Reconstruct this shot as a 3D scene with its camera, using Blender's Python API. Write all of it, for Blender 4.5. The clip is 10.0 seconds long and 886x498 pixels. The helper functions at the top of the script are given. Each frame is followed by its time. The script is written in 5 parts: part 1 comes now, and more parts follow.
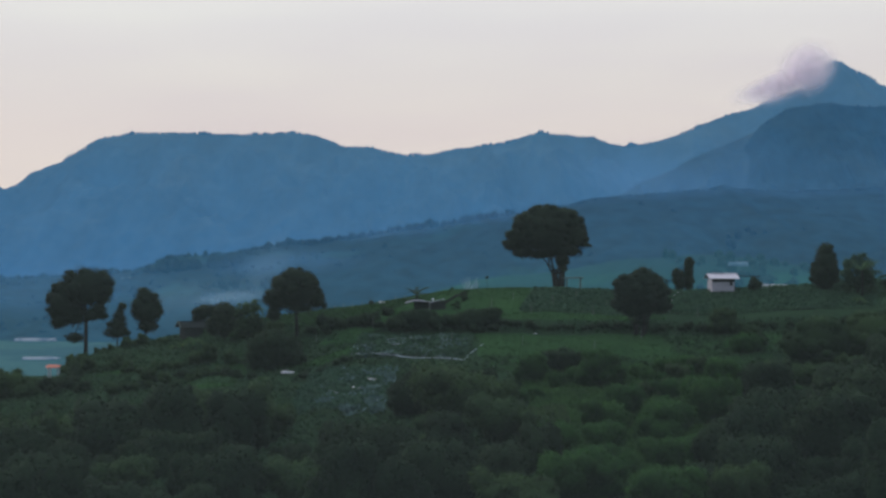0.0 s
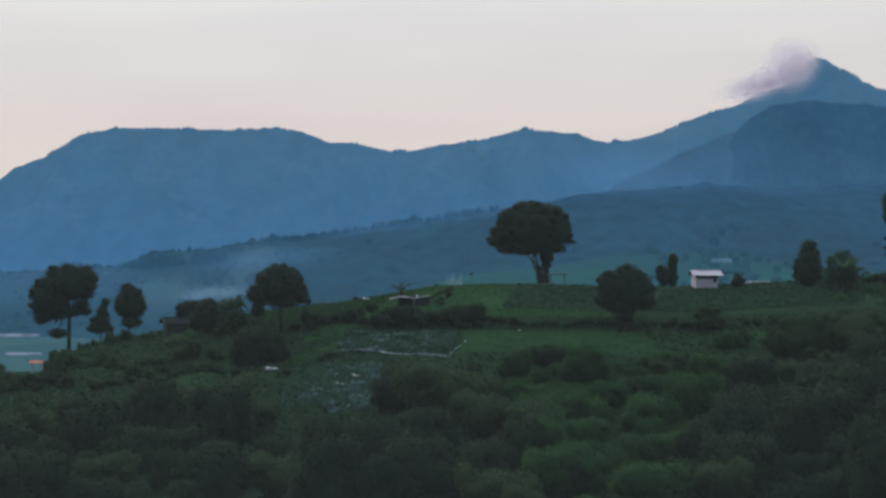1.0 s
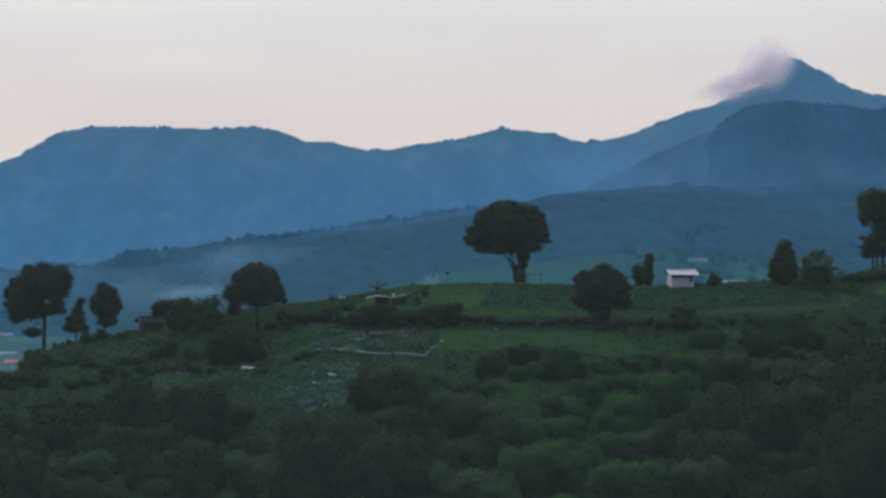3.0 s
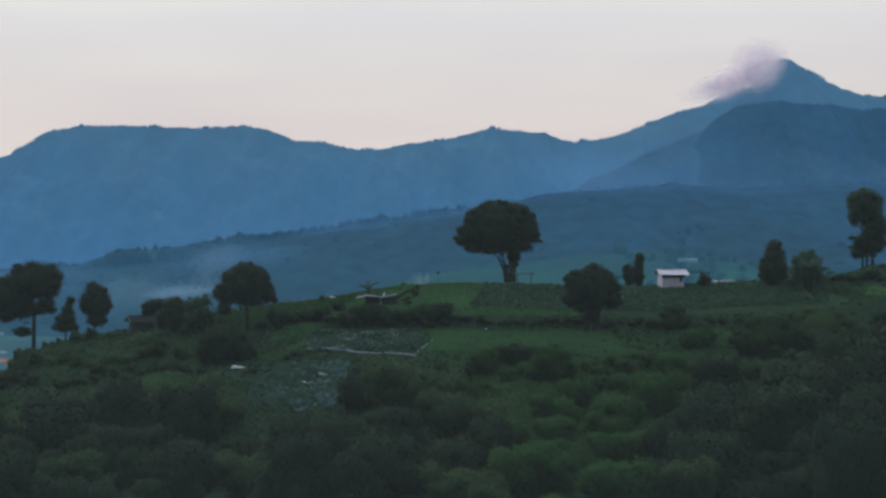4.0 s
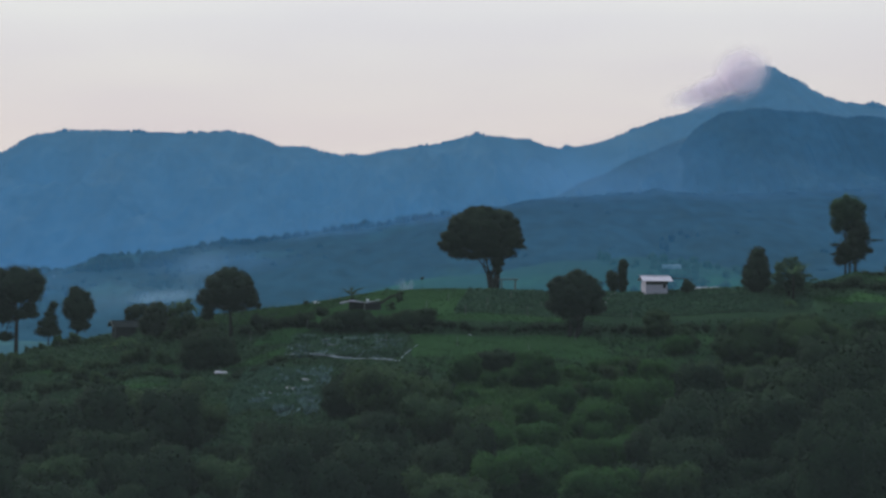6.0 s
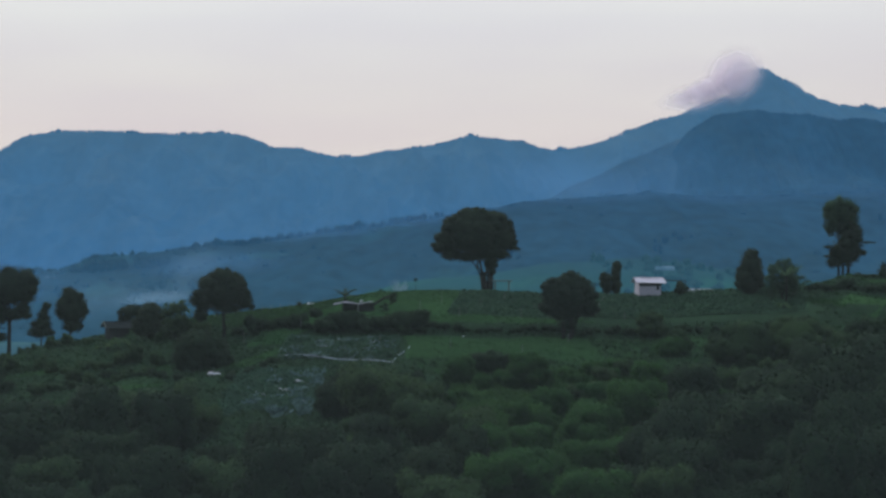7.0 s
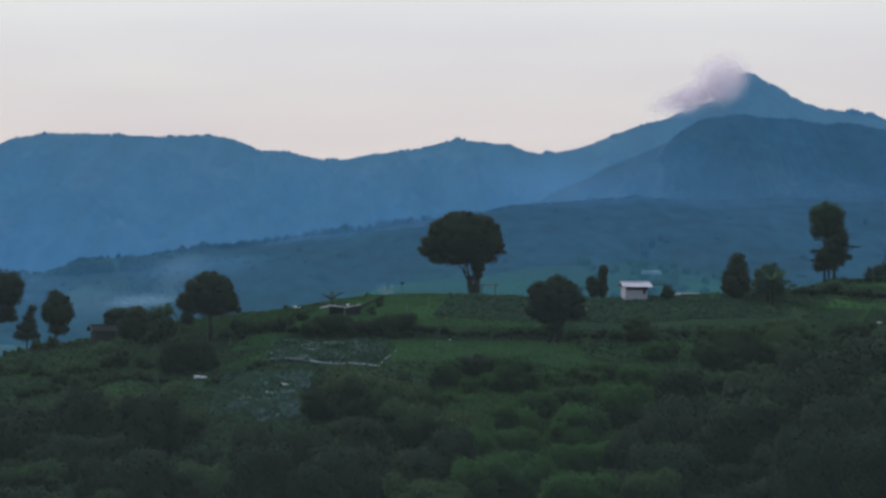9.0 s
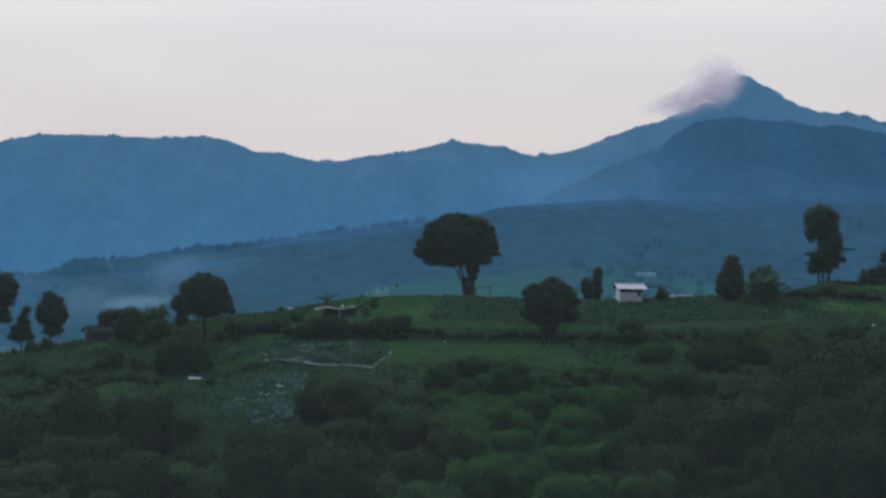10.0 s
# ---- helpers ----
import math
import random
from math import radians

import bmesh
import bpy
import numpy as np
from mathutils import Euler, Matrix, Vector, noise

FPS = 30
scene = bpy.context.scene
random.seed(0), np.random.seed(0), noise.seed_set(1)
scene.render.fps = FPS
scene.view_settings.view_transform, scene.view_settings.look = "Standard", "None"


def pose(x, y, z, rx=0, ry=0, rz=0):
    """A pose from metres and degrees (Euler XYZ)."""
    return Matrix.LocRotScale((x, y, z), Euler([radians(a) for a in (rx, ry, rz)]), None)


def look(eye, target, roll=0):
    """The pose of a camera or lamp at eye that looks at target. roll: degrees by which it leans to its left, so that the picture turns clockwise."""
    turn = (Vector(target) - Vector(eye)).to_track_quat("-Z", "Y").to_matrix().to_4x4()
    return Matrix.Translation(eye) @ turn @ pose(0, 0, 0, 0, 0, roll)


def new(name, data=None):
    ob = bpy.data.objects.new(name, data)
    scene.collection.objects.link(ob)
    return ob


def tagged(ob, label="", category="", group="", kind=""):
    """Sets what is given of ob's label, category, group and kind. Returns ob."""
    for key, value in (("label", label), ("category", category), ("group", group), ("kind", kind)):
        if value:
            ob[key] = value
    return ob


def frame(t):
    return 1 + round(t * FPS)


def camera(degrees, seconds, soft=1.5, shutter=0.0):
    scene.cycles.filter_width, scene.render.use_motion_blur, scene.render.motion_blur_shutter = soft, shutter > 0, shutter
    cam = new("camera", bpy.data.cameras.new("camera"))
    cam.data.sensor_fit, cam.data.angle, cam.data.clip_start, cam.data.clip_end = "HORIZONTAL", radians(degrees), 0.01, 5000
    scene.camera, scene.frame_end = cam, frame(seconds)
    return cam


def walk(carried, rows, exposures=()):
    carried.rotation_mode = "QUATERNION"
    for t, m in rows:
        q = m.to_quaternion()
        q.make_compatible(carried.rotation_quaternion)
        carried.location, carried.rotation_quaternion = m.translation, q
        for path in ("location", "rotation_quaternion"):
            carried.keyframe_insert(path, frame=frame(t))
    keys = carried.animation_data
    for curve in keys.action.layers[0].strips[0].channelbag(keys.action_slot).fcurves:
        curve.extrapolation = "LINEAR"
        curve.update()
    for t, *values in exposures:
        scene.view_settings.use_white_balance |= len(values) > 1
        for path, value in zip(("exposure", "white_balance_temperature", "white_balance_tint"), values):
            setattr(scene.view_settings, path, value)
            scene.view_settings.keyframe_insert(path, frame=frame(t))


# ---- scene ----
cam = camera(32.4, 10.0, soft=2.8)
EYE = (0.0, 0.0, 20.0)
# seconds, yaw, pitch, roll: the camera stands on one spot and pans to the right
TURNS = [
    (0.0, 0.0, 0.0, 0.0),
    (0.5, -0.277, -0.101, -0.02),
    (1.0, -0.592, -0.139, -0.115),
    (1.5, -0.815, -0.153, -0.15),
    (2.0, -1.058, -0.16, -0.163),
    (2.5, -1.274, -0.16, -0.17),
    (4.0, -1.827, -0.178, -0.25),
    (4.5, -2.003, -0.118, -0.34),
    (5.0, -2.177, -0.056, -0.40),
    (5.5, -2.308, 0.002, -0.40),
    (7.0, -2.67, 0.094, -0.525),
    (7.5, -2.783, 0.141, -0.55),
    (8.0, -2.892, 0.177, -0.575),
    (8.5, -3.028, 0.211, -0.602),
    (9.0, -3.167, 0.236, -0.635),
    (9.5, -3.262, 0.259, -0.65),
    (10.0, -3.365, 0.307, -0.735),
]
walk(cam, [(t, pose(*EYE, 90 + pitch, roll, yaw)) for t, yaw, pitch, roll in TURNS],
     exposures=[(0.0, 0.0, 6600, 10), (4.5, 0.0, 6500, 10), (10.0, 0.0, 6380, 10)])

# ---- sky and sun: dusk under thin high cloud ----
SUN_AZIMUTH, SUN_HEIGHT = radians(-50), radians(34)
world = bpy.data.worlds.new("dusk_sky")
scene.world = world
world.use_nodes = True
wn, wl = world.node_tree.nodes, world.node_tree.links
wn.clear()
sky = wn.new("ShaderNodeTexSky")
sky.sky_type, sky.sun_disc = "NISHITA", False
sky.sun_elevation, sky.sun_rotation, sky.air_density, sky.dust_density = SUN_HEIGHT, SUN_AZIMUTH, 1.0, 1.0
clear_sky = wn.new("ShaderNodeBackground")
clear_sky.inputs["Strength"].default_value = 0.08
wl.new(sky.outputs[0], clear_sky.inputs["Color"])
coord = wn.new("ShaderNodeTexCoord")
split = wn.new("ShaderNodeSeparateXYZ")
wl.new(coord.outputs["Generated"], split.inputs[0])
climb = wn.new("ShaderNodeValToRGB")
stops = climb.color_ramp.elements
stops[0].position, stops[0].color = 0.0, (0.77, 0.69, 0.655, 1)
stops[1].position, stops[1].color = 1.0, (2.2, 2.42, 2.65, 1)
for place, colour in ((0.075, (0.765, 0.695, 0.675, 1)), (0.11, (0.765, 0.725, 0.71, 1)), (0.15, (0.81, 0.805, 0.79, 1)), (0.30, (0.95, 0.99, 1.03, 1)), (0.6, (1.7, 1.84, 1.98, 1))):
    e = stops.new(place)
    e.color = colour
wl.new(split.outputs["Z"], climb.inputs[0])
bands_map = wn.new("ShaderNodeMapping")
bands_map.inputs["Scale"].default_value = (2.5, 2.5, 15.0)
bands_map.inputs["Rotation"].default_value = (0.0, radians(2.5), 0.0)
wl.new(coord.outputs["Generated"], bands_map.inputs[0])
bands = wn.new("ShaderNodeTexNoise")
bands.inputs["Scale"].default_value, bands.inputs["Detail"].default_value = 1.6, 5.0
wl.new(bands_map.outputs[0], bands.inputs["Vector"])
band_ramp = wn.new("ShaderNodeValToRGB")
band_ramp.color_ramp.elements[0].position, band_ramp.color_ramp.elements[0].color = 0.35, (0.945, 0.93, 0.965, 1)
band_ramp.color_ramp.elements[1].position, band_ramp.color_ramp.elements[1].color = 0.65, (1.01, 1.01, 1.0, 1)
wl.new(bands.outputs[0], band_ramp.inputs[0])
tint = wn.new("ShaderNodeMix")
tint.data_type, tint.blend_type = "RGBA", "MULTIPLY"
tint.inputs[0].default_value = 1.0
wl.new(climb.outputs[0], tint.inputs[6])
wl.new(band_ramp.outputs[0], tint.inputs[7])
# away from the sunset the evening sky is darker
dusk = wn.new("ShaderNodeValToRGB")
dusk.color_ramp.interpolation = "EASE"
dusk.color_ramp.elements[0].position, dusk.color_ramp.elements[0].color = 0.0, (0.36, 0.40, 0.46, 1)
dusk.color_ramp.elements[1].position, dusk.color_ramp.elements[1].color = 0.85, (1.0, 1.0, 1.0, 1)
dusk_way = wn.new("ShaderNodeMapRange")
dusk_way.inputs["From Min"].default_value, dusk_way.inputs["From Max"].default_value = -1.0, 1.0
wl.new(split.outputs["Y"], dusk_way.inputs["Value"])
wl.new(dusk_way.outputs[0], dusk.inputs[0])
dim = wn.new("ShaderNodeMix")
dim.data_type, dim.blend_type = "RGBA", "MULTIPLY"
dim.inputs[0].default_value = 1.0
wl.new(tint.outputs[2], dim.inputs[6])
wl.new(dusk.outputs[0], dim.inputs[7])
cloud_sky = wn.new("ShaderNodeBackground")
cloud_sky.inputs["Strength"].default_value = 1.0
wl.new(dim.outputs[2], cloud_sky.inputs["Color"])
cover = wn.new("ShaderNodeMixShader")
cover.inputs[0].default_value = 0.93
wl.new(clear_sky.outputs[0], cover.inputs[1])
wl.new(cloud_sky.outputs[0], cover.inputs[2])
world_out = wn.new("ShaderNodeOutputWorld")
wl.new(cover.outputs[0], world_out.inputs[0])

sun_data = bpy.data.lights.new("sun", "SUN")
sun_data.energy, sun_data.angle, sun_data.color = 1.4, radians(20), (1.0, 0.9, 0.82)
sun = new("sun", sun_data)
sun_way = Vector((math.sin(SUN_AZIMUTH) * math.cos(SUN_HEIGHT), math.cos(SUN_AZIMUTH) * math.cos(SUN_HEIGHT), math.sin(SUN_HEIGHT)))
sun.matrix_world = look(sun_way * 300, (0, 0, 0))

# ---- materials ----


def nodes_of(name):
    m = bpy.data.materials.new(name)
    m.use_nodes = True
    n, l = m.node_tree.nodes, m.node_tree.links
    n.clear()
    out = n.new("ShaderNodeOutputMaterial")
    return m, n, l, out


def noise_of(n, l, scale, detail=4.0, kind="Object", stretch=(1, 1, 1)):
    c = n.new("ShaderNodeTexCoord") if kind == "Object" else n.new("ShaderNodeNewGeometry")
    mp = n.new("ShaderNodeMapping")
    mp.inputs["Scale"].default_value = stretch
    l.new(c.outputs["Object" if kind == "Object" else "Position"], mp.inputs[0])
    t = n.new("ShaderNodeTexNoise")
    t.inputs["Scale"].default_value, t.inputs["Detail"].default_value = scale, detail
    l.new(mp.outputs[0], t.inputs["Vector"])
    return t


def ramp_of(n, l, source, *points):
    r = n.new("ShaderNodeValToRGB")
    e = r.color_ramp.elements
    e[0].position, e[0].color = points[0][0], (*points[0][1], 1)
    e[1].position, e[1].color = points[-1][0], (*points[-1][1], 1)
    for p, c in points[1:-1]:
        k = e.new(p)
        k.color = (*c, 1)
    l.new(source, r.inputs[0])
    return r


def mix_of(n, l, mode, factor, a, b):
    m = n.new("ShaderNodeMix")
    m.data_type, m.blend_type = "RGBA", mode
    if isinstance(factor, bpy.types.NodeSocket):
        l.new(factor, m.inputs[0])
    else:
        m.inputs[0].default_value = factor
    for socket, v in ((m.inputs[6], a), (m.inputs[7], b)):
        if isinstance(v, bpy.types.NodeSocket):
            l.new(v, socket)
        else:
            socket.default_value = (*v, 1)
    return m.outputs[2]


def surface(name, dark, light, scale=3.0, rough=0.8, metal=0.0, bump=0.3, fine=14.0, kind="Object", stretch=(1, 1, 1), gloss=0.0):
    """A weathered surface: stains at one scale, grain and relief at a finer one."""
    m, n, l, out = nodes_of(name)
    big, small = noise_of(n, l, scale, 5, kind, stretch), noise_of(n, l, scale * fine, 4, kind, stretch)
    base = ramp_of(n, l, big.outputs[0], (0.3, dark), (0.7, light))
    grain = ramp_of(n, l, small.outputs[0], (0.3, (0.75, 0.75, 0.75)), (0.7, (1.1, 1.1, 1.1)))
    p = n.new("ShaderNodeBsdfPrincipled")
    p.inputs["Roughness"].default_value, p.inputs["Metallic"].default_value = rough, metal
    p.inputs["Specular IOR Level"].default_value = gloss
    l.new(mix_of(n, l, "MULTIPLY", 1.0, base.outputs[0], grain.outputs[0]), p.inputs["Base Color"])
    b = n.new("ShaderNodeBump")
    b.inputs["Strength"].default_value = bump
    b.inputs["Distance"].default_value = 0.03
    l.new(small.outputs[0], b.inputs["Height"])
    l.new(b.outputs[0], p.inputs["Normal"])
    l.new(p.outputs[0], out.inputs[0])
    return m


def foliage(name, dark, light, through_part=0.25):
    """Leaves: colour differs leaf by leaf and plant by plant, and a little light comes through."""
    m, n, l, out = nodes_of(name)
    g, o = n.new("ShaderNodeNewGeometry"), n.new("ShaderNodeObjectInfo")
    leaf = ramp_of(n, l, g.outputs["Random Per Island"], (0.0, dark), (1.0, light))
    plant = ramp_of(n, l, o.outputs["Random"], (0.0, (0.85, 0.9, 0.92)), (1.0, (1.12, 1.08, 1.0)))
    patch = noise_of(n, l, 0.5, 3, "Position")
    patches = ramp_of(n, l, patch.outputs[0], (0.35, (0.85, 0.87, 0.9)), (0.65, (1.12, 1.12, 1.05)))
    colour = mix_of(n, l, "MULTIPLY", 1.0, leaf.outputs[0], plant.outputs[0])
    colour = mix_of(n, l, "MULTIPLY", 1.0, colour, patches.outputs[0])
    p = n.new("ShaderNodeBsdfPrincipled")
    p.inputs["Roughness"].default_value = 0.75
    p.inputs["Specular IOR Level"].default_value = 0.02
    t = n.new("ShaderNodeBsdfTranslucent")
    l.new(colour, p.inputs["Base Color"])
    l.new(colour, t.inputs["Color"])
    mx = n.new("ShaderNodeMixShader")
    mx.inputs[0].default_value = through_part
    l.new(p.outputs[0], mx.inputs[1])
    l.new(t.outputs[0], mx.inputs[2])
    l.new(mx.outputs[0], out.inputs[0])
    return m


def distance(name, forest, field, glow_low, glow_high, patch_scale, field_from=0.58, low=-50.0, high=300.0, streak=0.0, ribs=(1.6, 0.6, 0.5), mottle=0.04):
    """Far backdrop: forest and fields; the blue of kilometres of evening air is put into the surface as emission, which
    differs in the valleys and on the heights.
    """
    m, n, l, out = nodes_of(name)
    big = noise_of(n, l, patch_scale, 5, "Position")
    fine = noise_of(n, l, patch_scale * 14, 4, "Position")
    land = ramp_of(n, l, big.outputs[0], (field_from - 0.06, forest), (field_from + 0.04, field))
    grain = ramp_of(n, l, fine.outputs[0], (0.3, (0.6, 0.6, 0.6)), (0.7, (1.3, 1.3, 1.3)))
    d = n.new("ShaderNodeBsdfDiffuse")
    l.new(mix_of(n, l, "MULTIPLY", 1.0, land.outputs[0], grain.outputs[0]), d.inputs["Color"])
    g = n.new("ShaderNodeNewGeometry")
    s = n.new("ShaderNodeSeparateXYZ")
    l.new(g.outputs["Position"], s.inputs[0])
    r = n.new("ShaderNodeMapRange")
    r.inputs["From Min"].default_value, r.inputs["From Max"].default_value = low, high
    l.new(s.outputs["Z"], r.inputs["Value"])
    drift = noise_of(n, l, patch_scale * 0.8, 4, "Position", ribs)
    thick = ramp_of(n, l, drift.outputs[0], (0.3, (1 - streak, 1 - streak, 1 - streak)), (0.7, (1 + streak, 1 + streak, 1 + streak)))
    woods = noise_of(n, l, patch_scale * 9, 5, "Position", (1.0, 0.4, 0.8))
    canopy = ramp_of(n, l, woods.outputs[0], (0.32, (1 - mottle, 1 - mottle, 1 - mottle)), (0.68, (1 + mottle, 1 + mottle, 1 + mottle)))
    air = ramp_of(n, l, r.outputs[0], (0.0, glow_low), (1.0, glow_high))
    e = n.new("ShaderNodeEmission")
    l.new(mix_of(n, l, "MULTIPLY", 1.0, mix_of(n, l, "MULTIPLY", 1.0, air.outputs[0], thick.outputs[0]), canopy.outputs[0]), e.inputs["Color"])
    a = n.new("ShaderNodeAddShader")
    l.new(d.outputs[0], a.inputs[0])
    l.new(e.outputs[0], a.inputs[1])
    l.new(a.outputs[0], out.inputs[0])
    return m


def vapour(name, colour, density, scale, glow=0.0, torn=0.18, detail=3.5):
    """Smoke or cloud in slices: thin, torn by noise, fading out towards the edge of each slice."""
    m, n, l, out = nodes_of(name)
    c = n.new("ShaderNodeTexCoord")
    ln = n.new("ShaderNodeVectorMath")
    ln.operation = "LENGTH"
    l.new(c.outputs["UV"], ln.inputs[0])
    t = noise_of(n, l, scale, detail, "Position")
    edge = n.new("ShaderNodeMath")
    edge.operation, edge.use_clamp = "SUBTRACT", True
    edge.inputs[0].default_value = 1.0
    l.new(ln.outputs["Value"], edge.inputs[1])
    soft = n.new("ShaderNodeMapRange")
    soft.interpolation_type = "SMOOTHSTEP"
    soft.inputs["From Min"].default_value, soft.inputs["From Max"].default_value = 0.2, 0.85
    lift = n.new("ShaderNodeMath")
    lift.operation = "MULTIPLY_ADD"
    l.new(edge.outputs[0], lift.inputs[0])
    lift.inputs[1].default_value = 0.55
    l.new(t.outputs[0], lift.inputs[2])
    sub = n.new("ShaderNodeMath")
    sub.operation = "SUBTRACT"
    l.new(lift.outputs[0], sub.inputs[0])
    sub.inputs[1].default_value = torn
    l.new(sub.outputs[0], soft.inputs["Value"])
    fade = n.new("ShaderNodeMapRange")
    fade.interpolation_type = "SMOOTHSTEP"
    fade.inputs["From Max"].default_value = 0.75
    l.new(edge.outputs[0], fade.inputs["Value"])
    both = n.new("ShaderNodeMath")
    both.operation = "MULTIPLY"
    l.new(soft.outputs[0], both.inputs[0])
    l.new(fade.outputs[0], both.inputs[1])
    amount = n.new("ShaderNodeMath")
    amount.operation = "MULTIPLY"
    l.new(both.outputs[0], amount.inputs[0])
    amount.inputs[1].default_value = density
    clear = n.new("ShaderNodeBsdfTransparent")
    d, tr, e = n.new("ShaderNodeBsdfDiffuse"), n.new("ShaderNodeBsdfTranslucent"), n.new("ShaderNodeEmission")
    for k in (d, tr, e):
        k.inputs["Color"].default_value = (*colour, 1)
    e.inputs["Strength"].default_value = glow
    half, add, mx = n.new("ShaderNodeMixShader"), n.new("ShaderNodeAddShader"), n.new("ShaderNodeMixShader")
    l.new(d.outputs[0], half.inputs[1])
    l.new(tr.outputs[0], half.inputs[2])
    l.new(half.outputs[0], add.inputs[0])
    l.new(e.outputs[0], add.inputs[1])
    l.new(amount.outputs[0], mx.inputs[0])
    l.new(clear.outputs[0], mx.inputs[1])
    l.new(add.outputs[0], mx.inputs[2])
    l.new(mx.outputs[0], out.inputs[0])
    return m


MAT_GROUND = surface("slope_soil_and_weeds", (0.010, 0.022, 0.013), (0.017, 0.036, 0.019), 0.25, 0.95, 0, 0.8, 9, "Position")
MAT_GRASS = surface("short_grass", (0.014, 0.039, 0.016), (0.022, 0.056, 0.021), 0.22, 0.95, 0, 0.8, 20, "Position")
MAT_BRIGHT_GRASS = surface("fresh_grass", (0.017, 0.046, 0.017), (0.027, 0.066, 0.023), 0.3, 0.95, 0, 0.8, 20, "Position")
MAT_DRY_GRASS = surface("yellowish_dry_grass", (0.035, 0.055, 0.028), (0.07, 0.10, 0.05), 0.6, 0.95, 0, 0.8, 20, "Position")
MAT_CROP_SOIL = surface("crop_soil", (0.018, 0.040, 0.023), (0.027, 0.056, 0.031), 0.3, 0.95, 0, 0.8, 16, "Position")
MAT_BARK = surface("bark", (0.010, 0.011, 0.011), (0.028, 0.028, 0.027), 2.0, 0.9, 0, 0.8, 8)
MAT_DARK_LEAF = foliage("dark_tree_leaves", (0.015, 0.025, 0.019), (0.026, 0.040, 0.028))
MAT_LEAF = foliage("tree_leaves", (0.024, 0.048, 0.027), (0.040, 0.074, 0.036), 0.45)
MAT_PALE_TREE = foliage("pale_tree_leaves", (0.030, 0.060, 0.038), (0.050, 0.092, 0.054), 0.5)
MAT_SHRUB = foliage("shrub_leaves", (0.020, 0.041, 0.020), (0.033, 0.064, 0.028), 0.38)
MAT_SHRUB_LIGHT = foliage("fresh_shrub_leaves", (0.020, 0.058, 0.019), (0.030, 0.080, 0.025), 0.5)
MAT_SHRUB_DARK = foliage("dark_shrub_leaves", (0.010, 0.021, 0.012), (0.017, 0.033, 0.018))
MAT_GRASS_BLADE = foliage("grass_blades", (0.014, 0.041, 0.015), (0.022, 0.056, 0.020))
MAT_TALL_GRASS = foliage("tall_fresh_grass", (0.022, 0.056, 0.020), (0.034, 0.080, 0.028), 0.35)
MAT_CROP = foliage("crop_leaves", (0.020, 0.048, 0.032), (0.032, 0.070, 0.046))
MAT_WEED = foliage("rank_weeds", (0.014, 0.034, 0.020), (0.024, 0.051, 0.027))
MAT_BANANA = foliage("banana_leaves", (0.024, 0.052, 0.022), (0.04, 0.075, 0.03), 0.35)
MAT_YELLOW = foliage("yellowing_leaves", (0.035, 0.065, 0.022), (0.055, 0.09, 0.03), 0.3)
MAT_PALE_LEAF = foliage("grey_dusty_leaves", (0.028, 0.062, 0.062), (0.105, 0.165, 0.175))
MAT_DRY = foliage("dry_reed", (0.32, 0.42, 0.54), (0.46, 0.58, 0.72))
MAT_WHITE_WALL = surface("whitewashed_boards", (0.28, 0.28, 0.33), (0.44, 0.43, 0.49), 1.2, 0.85, 0, 0.4, 10, "Object", (4, 4, 0.5))
MAT_TIN = surface("pale_zinc_sheet", (0.24, 0.235, 0.285), (0.33, 0.32, 0.38), 0.9, 0.5, 0.0, 0.2, 10, gloss=0.3)
MAT_OLD_TIN = surface("old_zinc_sheet", (0.05, 0.062, 0.085), (0.12, 0.135, 0.18), 0.9, 0.6, 0.0, 0.2, 10, gloss=0.1)
MAT_DARK_WOOD = surface("dark_weathered_wood", (0.016, 0.018, 0.019), (0.034, 0.036, 0.037), 2.0, 0.9, 0, 0.6, 10, "Object", (1, 1, 6))
MAT_HUT_WOOD = surface("grey_weathered_boards", (0.022, 0.026, 0.028), (0.042, 0.047, 0.048), 2.0, 0.9, 0, 0.6, 10, "Object", (1, 1, 6))
MAT_DARK_SHEET = surface("rusted_dark_sheet", (0.010, 0.013, 0.014), (0.022, 0.026, 0.028), 1.5, 0.8, 0, 0.4, 8)
MAT_PALE_WOOD = surface("grey_bamboo", (0.07, 0.085, 0.08), (0.14, 0.155, 0.145), 2.0, 0.8, 0, 0.4, 8)
MAT_PLASTIC = surface("white_plastic_sheet", (0.08, 0.11, 0.13), (0.26, 0.32, 0.36), 1.2, 0.45, 0, 0.6, 8, gloss=0.3)
MAT_PALE_SHEET = surface("dull_plastic_sheet", (0.16, 0.19, 0.22), (0.32, 0.35, 0.38), 0.6, 0.6, 0, 0.4, 8)
MAT_TARP = surface("white_tarpaulin", (0.30, 0.32, 0.36), (0.42, 0.44, 0.48), 1.2, 0.5, 0, 0.4, 8, gloss=0.3)
MAT_RED = surface("orange_red_roof_sheet", (0.26, 0.045, 0.025), (0.36, 0.075, 0.04), 1.5, 0.6, 0, 0.3, 8, gloss=0.3)
# the haze on these far surfaces, roofs too, is a tuned emission colour
MAT_FAR = distance("far_range_haze_glow", (0.014, 0.017, 0.012), (0.02, 0.024, 0.018), (0.025, 0.120, 0.275), (0.033, 0.116, 0.231), 0.004, 0.6, -20, 340, 0.07, (3.2, 0.5, 0.7))
